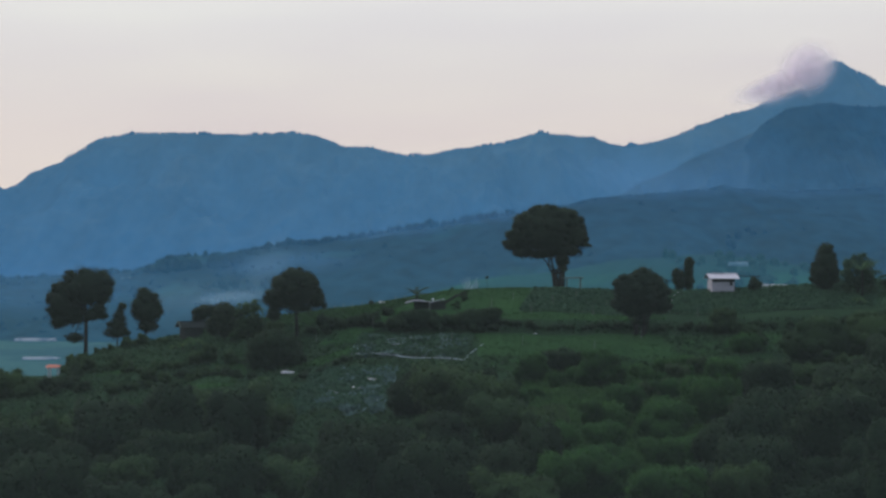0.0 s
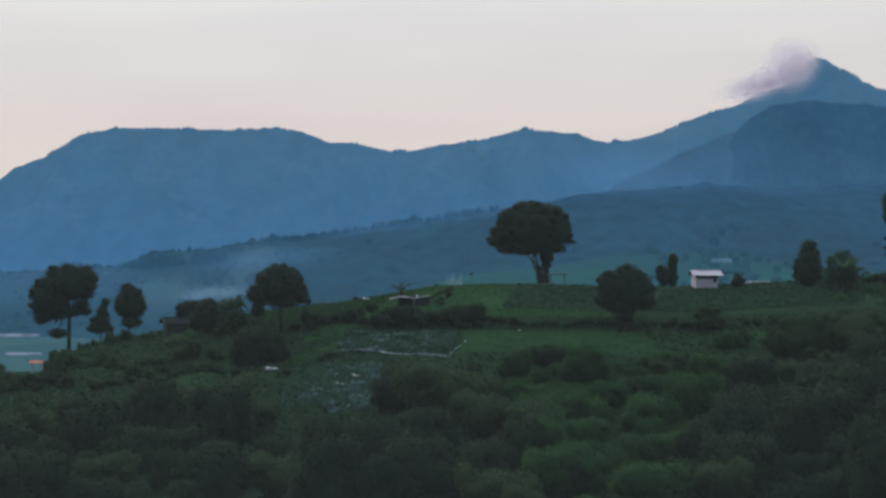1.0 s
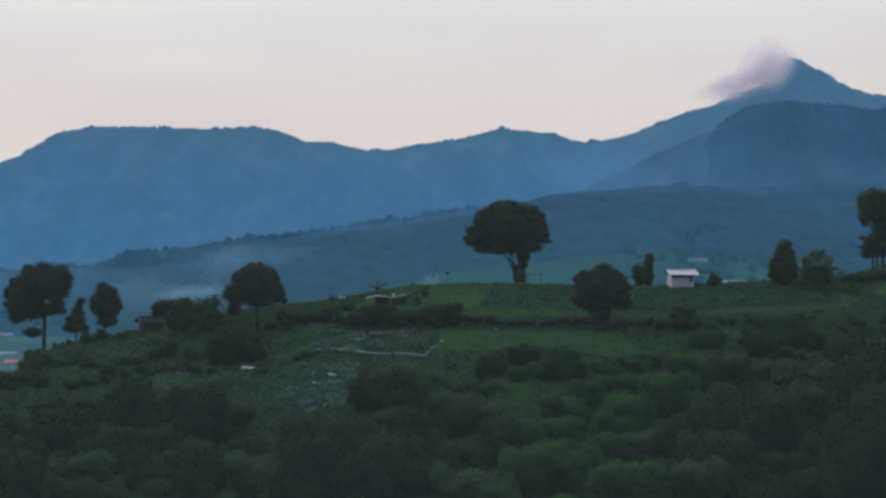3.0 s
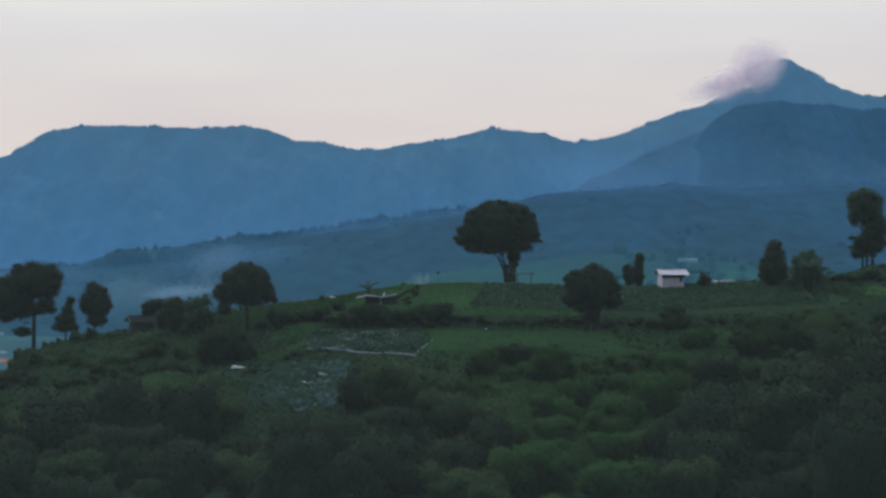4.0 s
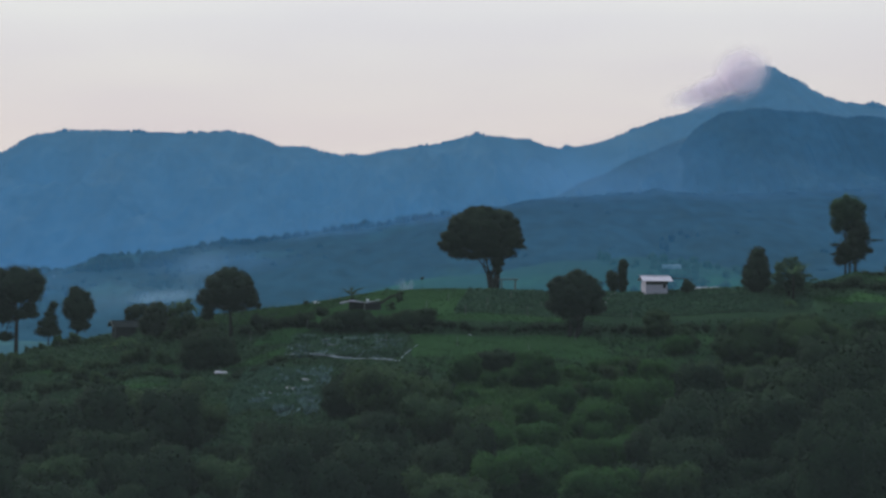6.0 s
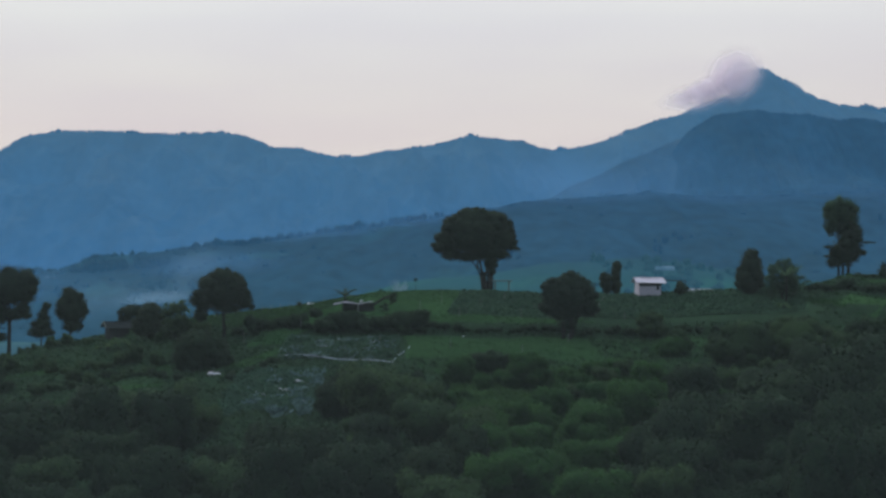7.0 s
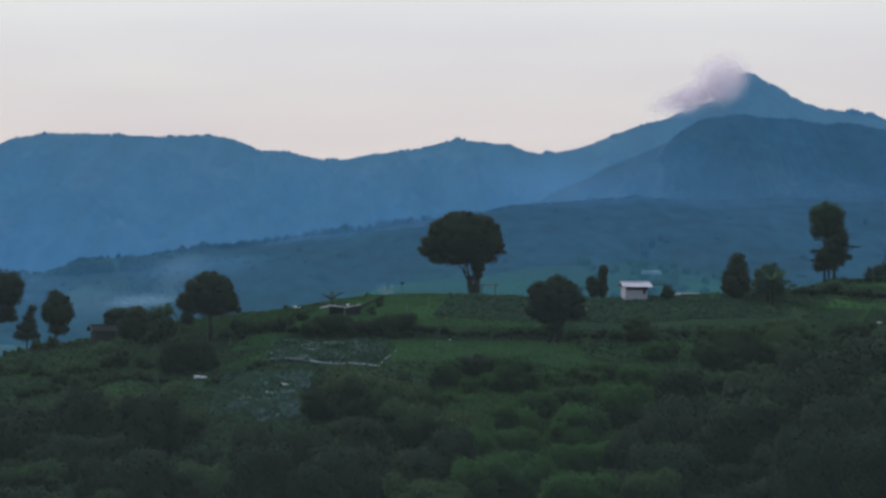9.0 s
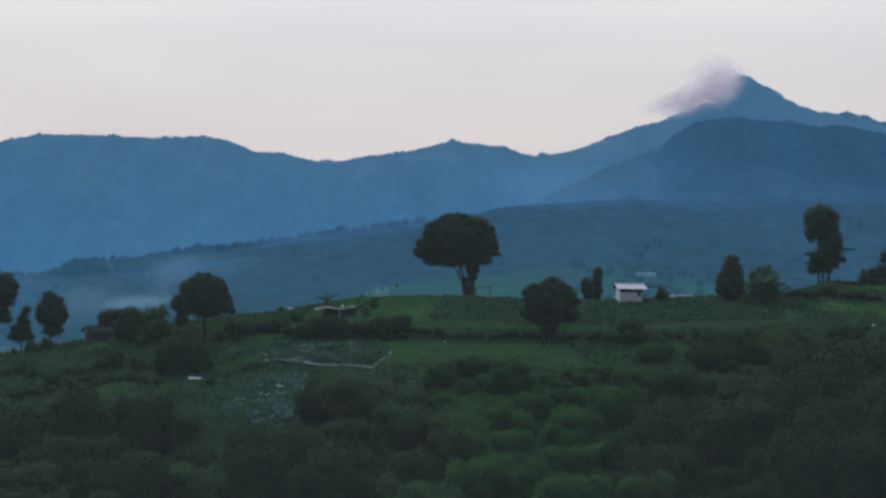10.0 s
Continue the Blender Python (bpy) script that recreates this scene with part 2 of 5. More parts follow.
MAT_SPUR = distance("spur_haze_glow", (0.006, 0.010, 0.008), (0.010, 0.015, 0.011), (0.0145, 0.068, 0.146), (0.0138, 0.067, 0.150), 0.006, 0.6, 80, 300, 0.09, (2.4, 0.5, 0.7), 0.08)
MAT_FLANK = distance("spur_flank_haze_glow", (0.014, 0.020, 0.014), (0.02, 0.026, 0.018), (0.0180, 0.084, 0.188), (0.0146, 0.070, 0.158), 0.006, 0.6, 60, 240, 0.08)
MAT_MID = distance("foothill_haze_glow", (0.008, 0.012, 0.009), (0.010, 0.022, 0.012), (0.0125, 0.060, 0.117), (0.0119, 0.059, 0.134), 0.006, 0.64, -30, 80, 0.09, (1.6, 0.6, 0.5), 0.13)
MAT_LOW = distance("near_slope_haze_glow", (0.008, 0.012, 0.009), (0.010, 0.022, 0.011), (0.0155, 0.076, 0.108), (0.015, 0.068, 0.114), 0.012, 0.55, 2, 14, 0.06)
MAT_LOW_WOOD = distance("slope_woods_haze_glow", (0.008, 0.012, 0.009), (0.010, 0.018, 0.011), (0.013, 0.060, 0.098), (0.013, 0.060, 0.100), 0.012, 0.6, -30, 20, 0.06)
MAT_FOOT_WOOD = distance("grove_haze_glow", (0.008, 0.012, 0.009), (0.010, 0.018, 0.011), (0.0115, 0.055, 0.108), (0.0115, 0.055, 0.112), 0.012, 0.6, -30, 20, 0.06)
MAT_BLUE_ROOF = distance("far_blue_plastic_roof_haze_glow", (0.04, 0.05, 0.06), (0.08, 0.10, 0.12), (0.02, 0.08, 0.14), (0.02, 0.08, 0.14), 0.09, 0.5)
MAT_VALLEY = distance("valley_floor_haze_glow", (0.010, 0.018, 0.012), (0.016, 0.032, 0.018), (0.024, 0.078, 0.125), (0.024, 0.078, 0.125), 0.012, 0.5, -60, 0)
MAT_FAR_ROOF = distance("far_plastic_roof_haze_glow", (0.07, 0.07, 0.08), (0.16, 0.155, 0.165), (0.02, 0.07, 0.13), (0.02, 0.07, 0.13), 0.09, 0.5)
MAT_SMOKE = vapour("wood_smoke", (0.36, 0.60, 0.82), 0.055, 0.07, 0.0, 0.14)
MAT_LOW_SMOKE = vapour("low_wood_smoke", (0.42, 0.64, 0.84), 0.13, 0.09, 0.0, 0.1)
MAT_HAZE = vapour("blue_valley_haze", (0.15, 0.38, 0.70), 0.10, 0.006, 0.0, 0.05)
# faint even film for an added sheet that raises the darkest tones
MAT_LIFT_VEIL = vapour("black_lifting_veil", (0.57, 0.72, 0.73), 0.040, 0.01, 0.0, -0.1)
MAT_CLOUD = vapour("summit_cloud", (0.82, 0.73, 0.79), 0.72, 0.016, 0.0, 0.03, 3.2)

# ---- building helpers ----


def mesh_of(name, verts, faces, material, smooth=False, normals=None):
    me = bpy.data.meshes.new(name)
    me.from_pydata(np.asarray(verts, float).tolist(), [], np.asarray(faces).tolist() if isinstance(faces, np.ndarray) else faces)
    me.materials.append(material)
    if smooth or normals is not None:
        me.polygons.foreach_set("use_smooth", np.ones(len(me.polygons), bool))
    me.update()
    if normals is not None:
        me.normals_split_custom_set_from_vertices(np.asarray(normals, float).tolist())
    return me


def thing(name, x, y, z, label, category, group="", turn=0.0, kind=""):
    ob = new(name)
    ob.empty_display_size = 0.2
    ob.matrix_basis = pose(x, y, z, 0, 0, turn)
    return tagged(ob, label, category, group, kind)


def piece(name, me, parent, label="", at=None):
    ob = new(name, me)
    ob.parent = parent
    if at is not None:
        ob.matrix_basis = at
    if label:
        ob["label"] = label
    return ob


def join(*bits):
    vs, fs, k = [], [], 0
    for v, f in bits:
        vs.append(np.asarray(v, float))
        fs.extend([[i + k for i in q] for q in f])
        k += len(v)
    return np.vstack(vs), fs


def box(cx, cy, cz, sx, sy, sz, bevel=0.0):
    bm = bmesh.new()
    bmesh.ops.create_cube(bm, size=1.0, matrix=Matrix.LocRotScale((cx, cy, cz), None, (sx, sy, sz)))
    if bevel:
        bmesh.ops.bevel(bm, geom=bm.edges[:], offset=bevel, segments=1, affect="EDGES")
    bm.verts.index_update()
    out = np.array([v.co[:] for v in bm.verts]), [[v.index for v in f.verts] for f in bm.faces]
    bm.free()
    return out


def tube(points, radii, sides=7, seed=0):
    """A tapered, slightly uneven tube along points, closed at both ends."""
    rnd = np.random.default_rng(seed)
    pts = np.asarray(points, float)
    v, f = [], []
    for i, (p, r) in enumerate(zip(pts, radii)):
        way = pts[min(i + 1, len(pts) - 1)] - pts[max(i - 1, 0)]
        way /= np.linalg.norm(way) + 1e-9
        a = np.cross(way, (0, 1, 0) if abs(way[1]) < 0.9 else (1, 0, 0))
        a /= np.linalg.norm(a)
        b = np.cross(way, a)
        for k in range(sides):
            w = 2 * math.pi * k / sides
            v.append(p + (a * math.cos(w) + b * math.sin(w)) * r * rnd.uniform(0.9, 1.1))
    for i in range(len(pts) - 1):
        for k in range(sides):
            q = (k + 1) % sides
            f.append([i * sides + k, i * sides + q, (i + 1) * sides + q, (i + 1) * sides + k])
    f.append(list(range(sides))[::-1])
    f.append([(len(pts) - 1) * sides + k for k in range(sides)])
    return np.array(v), f


def bend(a, b, r0, r1, seed, sag=0.12, n=5, sides=6):
    """A crooked branch from a to b."""
    rnd = np.random.default_rng(seed)
    a, b = np.asarray(a, float), np.asarray(b, float)
    size = np.linalg.norm(b - a)
    pts = [a + (b - a) * t + rnd.normal(0, sag * size * 0.3, 3) * math.sin(math.pi * t) for t in np.linspace(0, 1, n)]
    return tube(pts, np.linspace(r0, r1, n), sides, seed)


def leaves(centres, outward, size, seed, slim=0.6, up=0.2, turn=0.55):
    """Pointed, folded leaves at the given places, facing more or less outward."""
    rnd = np.random.default_rng(seed)
    n = len(centres)
    nor = outward + rnd.normal(0, turn, (n, 3)) + (0, 0, up)
    nor /= np.linalg.norm(nor, axis=1)[:, None] + 1e-9
    a = np.cross(nor, rnd.normal(0, 1, (n, 3)))
    a /= np.linalg.norm(a, axis=1)[:, None] + 1e-9
    b = np.cross(nor, a)
    s = (size * rnd.uniform(0.6, 1.35, n))[:, None]
    c = np.asarray(centres)
    v = np.stack([c - a * s * 0.5, c - b * s * 0.5 * slim - nor * s * 0.08, c + a * s * 0.55, c + b * s * 0.5 * slim - nor * s * 0.08], 1).reshape(-1, 3)
    return v, np.arange(4 * n).reshape(n, 4)


def lump_points(lumps, n, seed, thick=0.3, ragged=0.12):
    """Places near the skin of a group of lumps (x, y, z, radius across, radius up), with their outward ways."""
    rnd = np.random.default_rng(seed)
    L = np.array(lumps, float)
    C = L[:, :3]
    R = np.stack([L[:, 3], L[:, 3] * 0.9, L[:, 4]], 1)
    weight = L[:, 3] * L[:, 4]
    pick = rnd.choice(len(L), n, p=weight / weight.sum())
    d = rnd.normal(0, 1, (n, 3))
    d /= np.linalg.norm(d, axis=1)[:, None]
    wave = 1 + ragged * np.sin(d[:, 0] * 7 + pick) * np.sin(d[:, 1] * 6 + pick * 2) + ragged * 0.7 * np.sin(d[:, 2] * 11 + d[:, 0] * 9)
    depth = 1 - thick * rnd.random(n) ** 1.5 + 0.06 * rnd.random(n)
    p = C[pick] + d * R[pick] * (wave * depth)[:, None]
    keep = np.ones(n, bool)
    for c, r in zip(C, R):
        keep &= (((p - c) / r) ** 2).sum(1) > 0.45
    return p[keep], d[keep]


def crown_of(lumps, count, leaf, seed, thick, ragged, core, material, cored=None, turn=0.32):
    """A leafy crown: leaves in the skin of its lumps, shaded as the rounded masses that they form, round a dense inner mass."""
    p, d = lump_points(lumps, count, seed, thick, ragged)
    v, f = leaves(p, d, leaf, seed, turn=turn)
    rnd = np.random.default_rng(seed + 9)
    L = np.array(lumps, float)
    w = (L[:, 3] * L[:, 4])[:, None]
    mid, half = (L[:, :3] * w).sum(0) / w.sum(), np.abs(L[:, :3] - L[:, :3].mean(0)).max(0) + L[:, 3:5].max()
    whole = (p - mid) / half
    way = d * 0.75 + whole * 0.75 + rnd.normal(0, 0.16, d.shape)
    way /= np.linalg.norm(way, axis=1)[:, None] + 1e-9
    nor = np.repeat(way, 4, 0)
    if core <= 0:
        return mesh_of("crown", v, f, material, normals=nor)
    inner = cored or lumps
    cv, cf = core_mesh(inner, seed, core)
    cn = (cv.reshape(len(inner), -1, 3) - np.array([q[:3] for q in inner])[:, None, :]).reshape(-1, 3)
    cn /= np.linalg.norm(cn, axis=1)[:, None] + 1e-9
    return mesh_of("crown", *join((v, f.tolist()), (cv, cf)), material, normals=np.vstack([nor, cn]))


def core_mesh(lumps, seed, share=0.78):
    """Dark inner mass of a dense crown: uneven lumps of small twigs and leaves."""
    rnd = np.random.default_rng(seed)
    bits = []
    for x, y, z, rx, rz in lumps:
        bm = bmesh.new()
        bmesh.ops.create_icosphere(bm, subdivisions=2, radius=1.0)
        bm.verts.index_update()
        v = np.array([q.co[:] for q in bm.verts]) * (rnd.uniform(0.85, 1.08, len(bm.verts)) * share)[:, None]
        bits.append((v * (rx, rx * 0.9, rz) + (x, y, z), [[q.index for q in f.verts] for f in bm.faces]))
        bm.free()
    return join(*bits)


def scallop(lumps, n, seed, low=-0.35):
    """Adds the smaller boughs that stand out from the main lumps of a crown."""
    rnd = np.random.default_rng(seed + 500)
    L = np.array(lumps, float)
    w = L[:, 3] * L[:, 4]
    out = list(lumps)
    for k in rnd.choice(len(L), n, p=w / w.sum()):
        d = rnd.normal(0, 1, 3)
        d /= np.linalg.norm(d)
        if d[2] < low:
            d[2] = -d[2]
        x, y, z, rx, rz = L[k]
        r = rnd.uniform(0.26, 0.42) * min(rx, rz)
        out.append((x + d[0] * rx * 0.86, y + d[1] * rx * 0.8, z + d[2] * rz * 0.86, r * 1.15, r * 0.9))
    return out


def drop_to(x, y):
    return float(ground(x, y))


# ---- the land ----
RATIOS = [-0.3459, -0.2904, -0.2533, -0.2348, -0.1793, -0.1126, -0.0607, 0.0022, 0.043, 0.117, 0.1726, 0.2281, 0.2874, 0.317, 0.3578, 0.4319]
PROFILES = {
    -60: [24.0] * 16,
    0: [18.4] * 16,
    20: [14.2] * 16,
    45: [9.6] * 16,
    70: [7.97, 8.23, 8.31, 8.36, 8.36, 8.36, 8.41, 8.49, 8.49, 8.49, 8.41, 8.36, 8.36, 8.36, 8.36, 8.36],
    100: [4.48, 5.59, 6.26, 6.63, 7.07, 7.81, 8.26, 8.48, 8.56, 8.48, 8.33, 8.26, 8.19, 8.19, 8.19, 8.19],
    125: [2.69, 5.0, 6.06, 6.9, 7.92, 9.49, 10.09, 10.42, 10.51, 10.42, 10.32, 10.42, 10.51, 10.6, 10.69, 10.79],
    139: [2.03, 5.02, 6.25, 7.8, 9.14, 11.2, 11.92, 12.12, 12.23, 12.12, 12.12, 12.43, 12.74, 13.56, 13.77, 13.87],
    141.5: [1.97, 5.12, 6.43, 8.1, 9.57, 11.77, 12.82, 13.24, 13.34, 13.13, 13.13, 13.45, 13.97, 15.34, 15.44, 15.55],
    160: [1.99, 5.24, 6.43, 8.8, 10.93, 13.01, 13.96, 15.73, 16.03, 15.67, 15.67, 16.15, 16.74, 17.93, 18.16, 18.28],
    171: [-0.41, 2.84, 4.03, 6.4, 10.23, 12.31, 13.26, 15.03, 15.33, 14.97, 14.97, 15.45, 16.04, 17.23, 17.46, 17.58],
    235: [-14.0] * 16,
    420: [-38.0] * 16,
    800: [-50.0] * 16,
    9000: [-50.0] * 16,
}

DEPTHS = sorted(PROFILES)
HEIGHTS = np.array([PROFILES[d] for d in DEPTHS])


def ground(x, y):
    """Height of the bare ground at x, y (numbers or arrays)."""
    x, y = np.asarray(x, float), np.asarray(y, float)
    u = np.clip(x / np.maximum(y, 12.0), RATIOS[0], RATIOS[-1])
    i = np.clip(np.searchsorted(RATIOS, u) - 1, 0, len(RATIOS) - 2)
    a = np.array(RATIOS)
    f = (u - a[i]) / (a[i + 1] - a[i])
    j = np.clip(np.searchsorted(DEPTHS, y) - 1, 0, len(DEPTHS) - 2)
    d = np.array(DEPTHS, float)
    g = np.clip((y - d[j]) / (d[j + 1] - d[j]), 0, 1)
    low = HEIGHTS[j, i] * (1 - f) + HEIGHTS[j, i + 1] * f
    high = HEIGHTS[j + 1, i] * (1 - f) + HEIGHTS[j + 1, i + 1] * f
    near = np.exp(-((y - 95.0) / 70.0) ** 2)
    bumps = 0.18 * np.sin(x * 0.55 + 1.3 * np.sin(y * 0.21)) * np.sin(y * 0.37 + 0.4) + 0.07 * np.sin(x * 1.7 + y * 1.1)
    return low * (1 - g) + high * g + bumps * near



def sheet(name, xs, ys, material, lift=0.0, kind="structure", label="", category=""):
    X, Y = np.meshgrid(xs, ys)
    Z = ground(X, Y) + lift
    nx, ny = len(xs), len(ys)
    idx = np.arange(nx * ny).reshape(ny, nx)
    f = np.stack([idx[:-1, :-1], idx[:-1, 1:], idx[1:, 1:], idx[1:, :-1]], -1).reshape(-1, 4)
    ob = new(name, mesh_of(name, np.stack([X, Y, Z], -1).reshape(-1, 3), f, material, True))
    return tagged(ob, label, category, "", kind)


def spaced(*spans):
    out = []
    for a, b, n in spans:
        out.extend(np.linspace(a, b, n, endpoint=False))
    return np.array(out + [spans[-1][1]])


sheet("ground", spaced((-4800, -400, 12), (-400, -75, 14), (-75, 75, 190), (75, 400, 14), (400, 4800, 12)),
      spaced((-4800, -60, 10), (-60, 40, 20), (40, 176, 230), (176, 420, 30), (420, 4900, 20)), MAT_GROUND,
      label="weedy dark green hillside dropping into a wide valley", category="ground")


def strip(name, left, right, top, bottom, material, lift, label, category, nx=60, ny=16, kind="structure"):
    """A cultivated patch draped on the slope: its left and right ends at the far and the near edge."""
    (xl0, xl1), (xr0, xr1) = left, right
    s, t = np.linspace(0, 1, nx), np.linspace(0, 1, ny)
    S, Tt = np.meshgrid(s, t)
    wob = 0.35 * np.sin(S * 17 + 1) * (Tt - 0.5)
    Y = top + (bottom - top) * Tt + wob
    X = (xl0 + (xl1 - xl0) * Tt) * (1 - S) + (xr0 + (xr1 - xr0) * Tt) * S + 0.3 * np.sin(Tt * 9)
    Z = ground(X, Y) + lift
    idx = np.arange(nx * ny).reshape(ny, nx)
    f = np.stack([idx[:-1, :-1], idx[1:, :-1], idx[1:, 1:], idx[:-1, 1:]], -1).reshape(-1, 4)
    ob = new(name, mesh_of(name, np.stack([X, Y, Z], -1).reshape(-1, 3), f, material, True))
    return tagged(ob, label, category, "", kind)


def ridge(name, profile, crest_y, foot_y, foot_z, material, label, relief, grain, seed, fringe=0.0, nx=420, ny=70, back=300.0, blunt=(0.25, 0.5, 0.25)):
    """A mountain: crest line above, gullied slope towards the viewer, steep back."""
    P = np.array(profile, float)
    xs = np.linspace(P[0, 0], P[-1, 0], nx)
    crest = np.interp(xs, P[:, 0], P[:, 1])
    crest = np.convolve(np.pad(crest, 1, mode="edge"), blunt, "valid")
    verts = []
    for k in range(ny + 4):
        v = k / (ny - 1)
        for x, c in zip(xs, crest):
            cy = np.interp(x, (xs[0], xs[-1]), crest_y)
            fy = np.interp(x, (xs[0], xs[-1]), foot_y)
            if v <= 1:
                y = fy + (cy - fy) * v
                h = v ** 0.85
                gully = relief * math.sin(math.pi * min(v, 1)) ** 0.7 * (noise.ridged_multi_fractal(Vector((x * grain + seed, y * grain * 0.35, seed)), 0.9, 2.1, 4, 1.0, 2.0) - 1.2)
                z = foot_z + (c - foot_z) * h + gully * 0.5
                if v == 1:
                    z += fringe * (noise.noise(Vector((x * 0.03, seed, 0))) + 0.7 * noise.noise(Vector((x * 0.12, seed, 5))))
            else:
                y = cy + (v - 1) * back * 10
                z = c - (v - 1) * 10 * (c - foot_z) * 0.9
            verts.append((x, y, z))
    idx = np.arange(nx * (ny + 4)).reshape(ny + 4, nx)
    f = np.stack([idx[:-1, :-1], idx[:-1, 1:], idx[1:, 1:], idx[1:, :-1]], -1).reshape(-1, 4)
    ob = new(name, mesh_of(name, verts, f, material, True))
    tagged(ob, label, "mountain", "", "structure")
    return xs, crest


FAR_LINE = [(-2682, 53), (-2045, 85), (-1647, 130), (-1408, 162), (-1249, 181), (-1177, 195), (-1129, 224), (-1089, 254), (-1050, 283), (-1010, 305), (-962, 332), (-850, 346), (-723, 346), (-564, 340), (-420, 348), (-381, 342), (-333, 331), (-274, 303), (-213, 308), (-150, 291), (-102, 283), (-46, 283), (10, 296), (73, 305), (185, 321), (233, 337), (280, 350), (304, 343), (424, 332), (471, 316), (511, 308), (599, 321), (663, 340), (734, 369), (790, 394), (870, 413), (917, 439), (981, 464), (1021, 471), (1045, 499), (1077, 544), (1105, 552), (1128, 544), (1148, 528), (1163, 517), (1204, 505), (1245, 475), (1287, 461), (1328, 449), (1410, 441), (1460, 432), (1510, 415), (1618, 388), (2096, 340), (2733, 245)]
far_x, far_z = ridge("backdrop_far_range", FAR_LINE, (4300, 4300), (2900, 2900), -55, MAT_FAR, "forested mountain range, its blue haze a surface glow", 150, 0.0045, 3.1, 3.5, 1000, 60)
SPUR_LINE = [(73, -12), (240, 66), (340, 123), (407, 157), (462, 183), (518, 209), (573, 232), (618, 252), (651, 272), (676, 288), (707, 297), (762, 302), (818, 298), (869, 296), (915, 288), (984, 289), (1054, 275), (1184, 232), (1684, 143)]
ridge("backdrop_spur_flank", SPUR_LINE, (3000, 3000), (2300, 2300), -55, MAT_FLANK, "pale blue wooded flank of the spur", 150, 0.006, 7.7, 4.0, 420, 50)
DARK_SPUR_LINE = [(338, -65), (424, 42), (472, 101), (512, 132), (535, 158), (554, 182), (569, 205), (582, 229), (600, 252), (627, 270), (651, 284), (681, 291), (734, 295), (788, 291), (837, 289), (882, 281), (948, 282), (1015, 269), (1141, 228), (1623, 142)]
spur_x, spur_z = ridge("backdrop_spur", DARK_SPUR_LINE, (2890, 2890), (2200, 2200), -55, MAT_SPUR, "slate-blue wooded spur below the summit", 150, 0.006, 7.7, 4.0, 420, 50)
MID_LINE = [(-934, -55), (-620, -23), (-494, -12), (-431, -11), (-368, -7), (-336, -3), (-314, 7), (-305, 11), (-273, 13), (-242, 15), (-210, 21), (-179, 25), (-141, 28), (-103, 33), (-53, 41), (-3, 47), (42, 55), (73, 60), (111, 66), (136, 70), (167, 76), (199, 80), (262, 85), (297, 87), (312, 91), (325, 87), (388, 85), (494, 90), (608, 95), (829, 109)]
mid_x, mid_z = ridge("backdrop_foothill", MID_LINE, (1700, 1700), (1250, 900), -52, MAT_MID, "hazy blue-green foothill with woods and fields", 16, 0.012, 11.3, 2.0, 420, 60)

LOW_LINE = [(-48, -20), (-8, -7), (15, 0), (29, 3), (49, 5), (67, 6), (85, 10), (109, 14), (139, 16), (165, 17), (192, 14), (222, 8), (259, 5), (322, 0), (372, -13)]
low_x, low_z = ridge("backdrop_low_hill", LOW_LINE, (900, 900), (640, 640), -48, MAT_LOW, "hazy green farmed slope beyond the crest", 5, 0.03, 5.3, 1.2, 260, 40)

vx, vy = np.linspace(-900, 1200, 40), spaced((215, 800, 18), (800, 2400, 21))
VX, VY = np.meshgrid(vx, vy)
VZ = ground(VX, VY) + 0.8 + 0.6 * np.sin(VX * 0.03) * np.sin(VY * 0.02)
vi = np.arange(1600).reshape(40, 40)
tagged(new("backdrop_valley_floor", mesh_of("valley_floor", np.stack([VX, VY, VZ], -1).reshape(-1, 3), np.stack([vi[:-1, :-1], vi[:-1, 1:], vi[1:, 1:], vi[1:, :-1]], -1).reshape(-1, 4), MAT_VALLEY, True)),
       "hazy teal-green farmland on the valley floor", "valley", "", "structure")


def far_woods(name, places, heights, material, label, seed, slim=(0.3, 0.55)):
    """Distant trees, each an uneven pointed crown."""
    rnd = np.random.default_rng(seed)
    ico = bmesh.new()
    bmesh.ops.create_icosphere(ico, subdivisions=1, radius=1.0)
    ico.verts.index_update()
    v0 = np.array([v.co[:] for v in ico.verts])
    f0 = np.array([[v.index for v in f.verts] for f in ico.faces])
    ico.free()
    V, Fc = [], []
    for i, ((x, y, z), h) in enumerate(zip(places, heights)):
        w = h * rnd.uniform(*slim)
        V.append(v0 * rnd.uniform(0.75, 1.2, (len(v0), 1)) * (w, w, h * 0.55) + (x, y, z + h * 0.42))
        Fc.append(f0 + i * len(v0))
    return tagged(new(name, mesh_of(name, np.vstack(V), np.vstack(Fc), material, False)), label, "woods", "", "stuff")


rw = np.random.default_rng(5)
pl, hs = [], []
for _ in range(1250):
    x = rw.uniform(-1300, 1600)
    clump = noise.noise(Vector((x * 0.02, 3, 1))) * 0.5 + 0.5
    pl.append((x, 4296, np.interp(x, far_x, far_z) - 2.6))
    hs.append(rw.uniform(3.0, 6.5) + 24 * max(0.0, clump - 0.38) * rw.random() ** 1.5)
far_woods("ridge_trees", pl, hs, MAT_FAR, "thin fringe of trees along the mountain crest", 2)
pl, hs = [], []
for _ in range(900):
    x = rw.uniform(-520, 620)
    clump = max(0.0, noise.noise(Vector((x * 0.02, 9, 1))) + 0.35)
    pl.append((x, 1696 - rw.uniform(0, 14), np.interp(x, mid_x, mid_z) - 3))
    hs.append((rw.uniform(2.5, 6) + 9 * clump ** 1.5 * rw.random() ** 2) * (1.0 if x < 60 else 0.45))
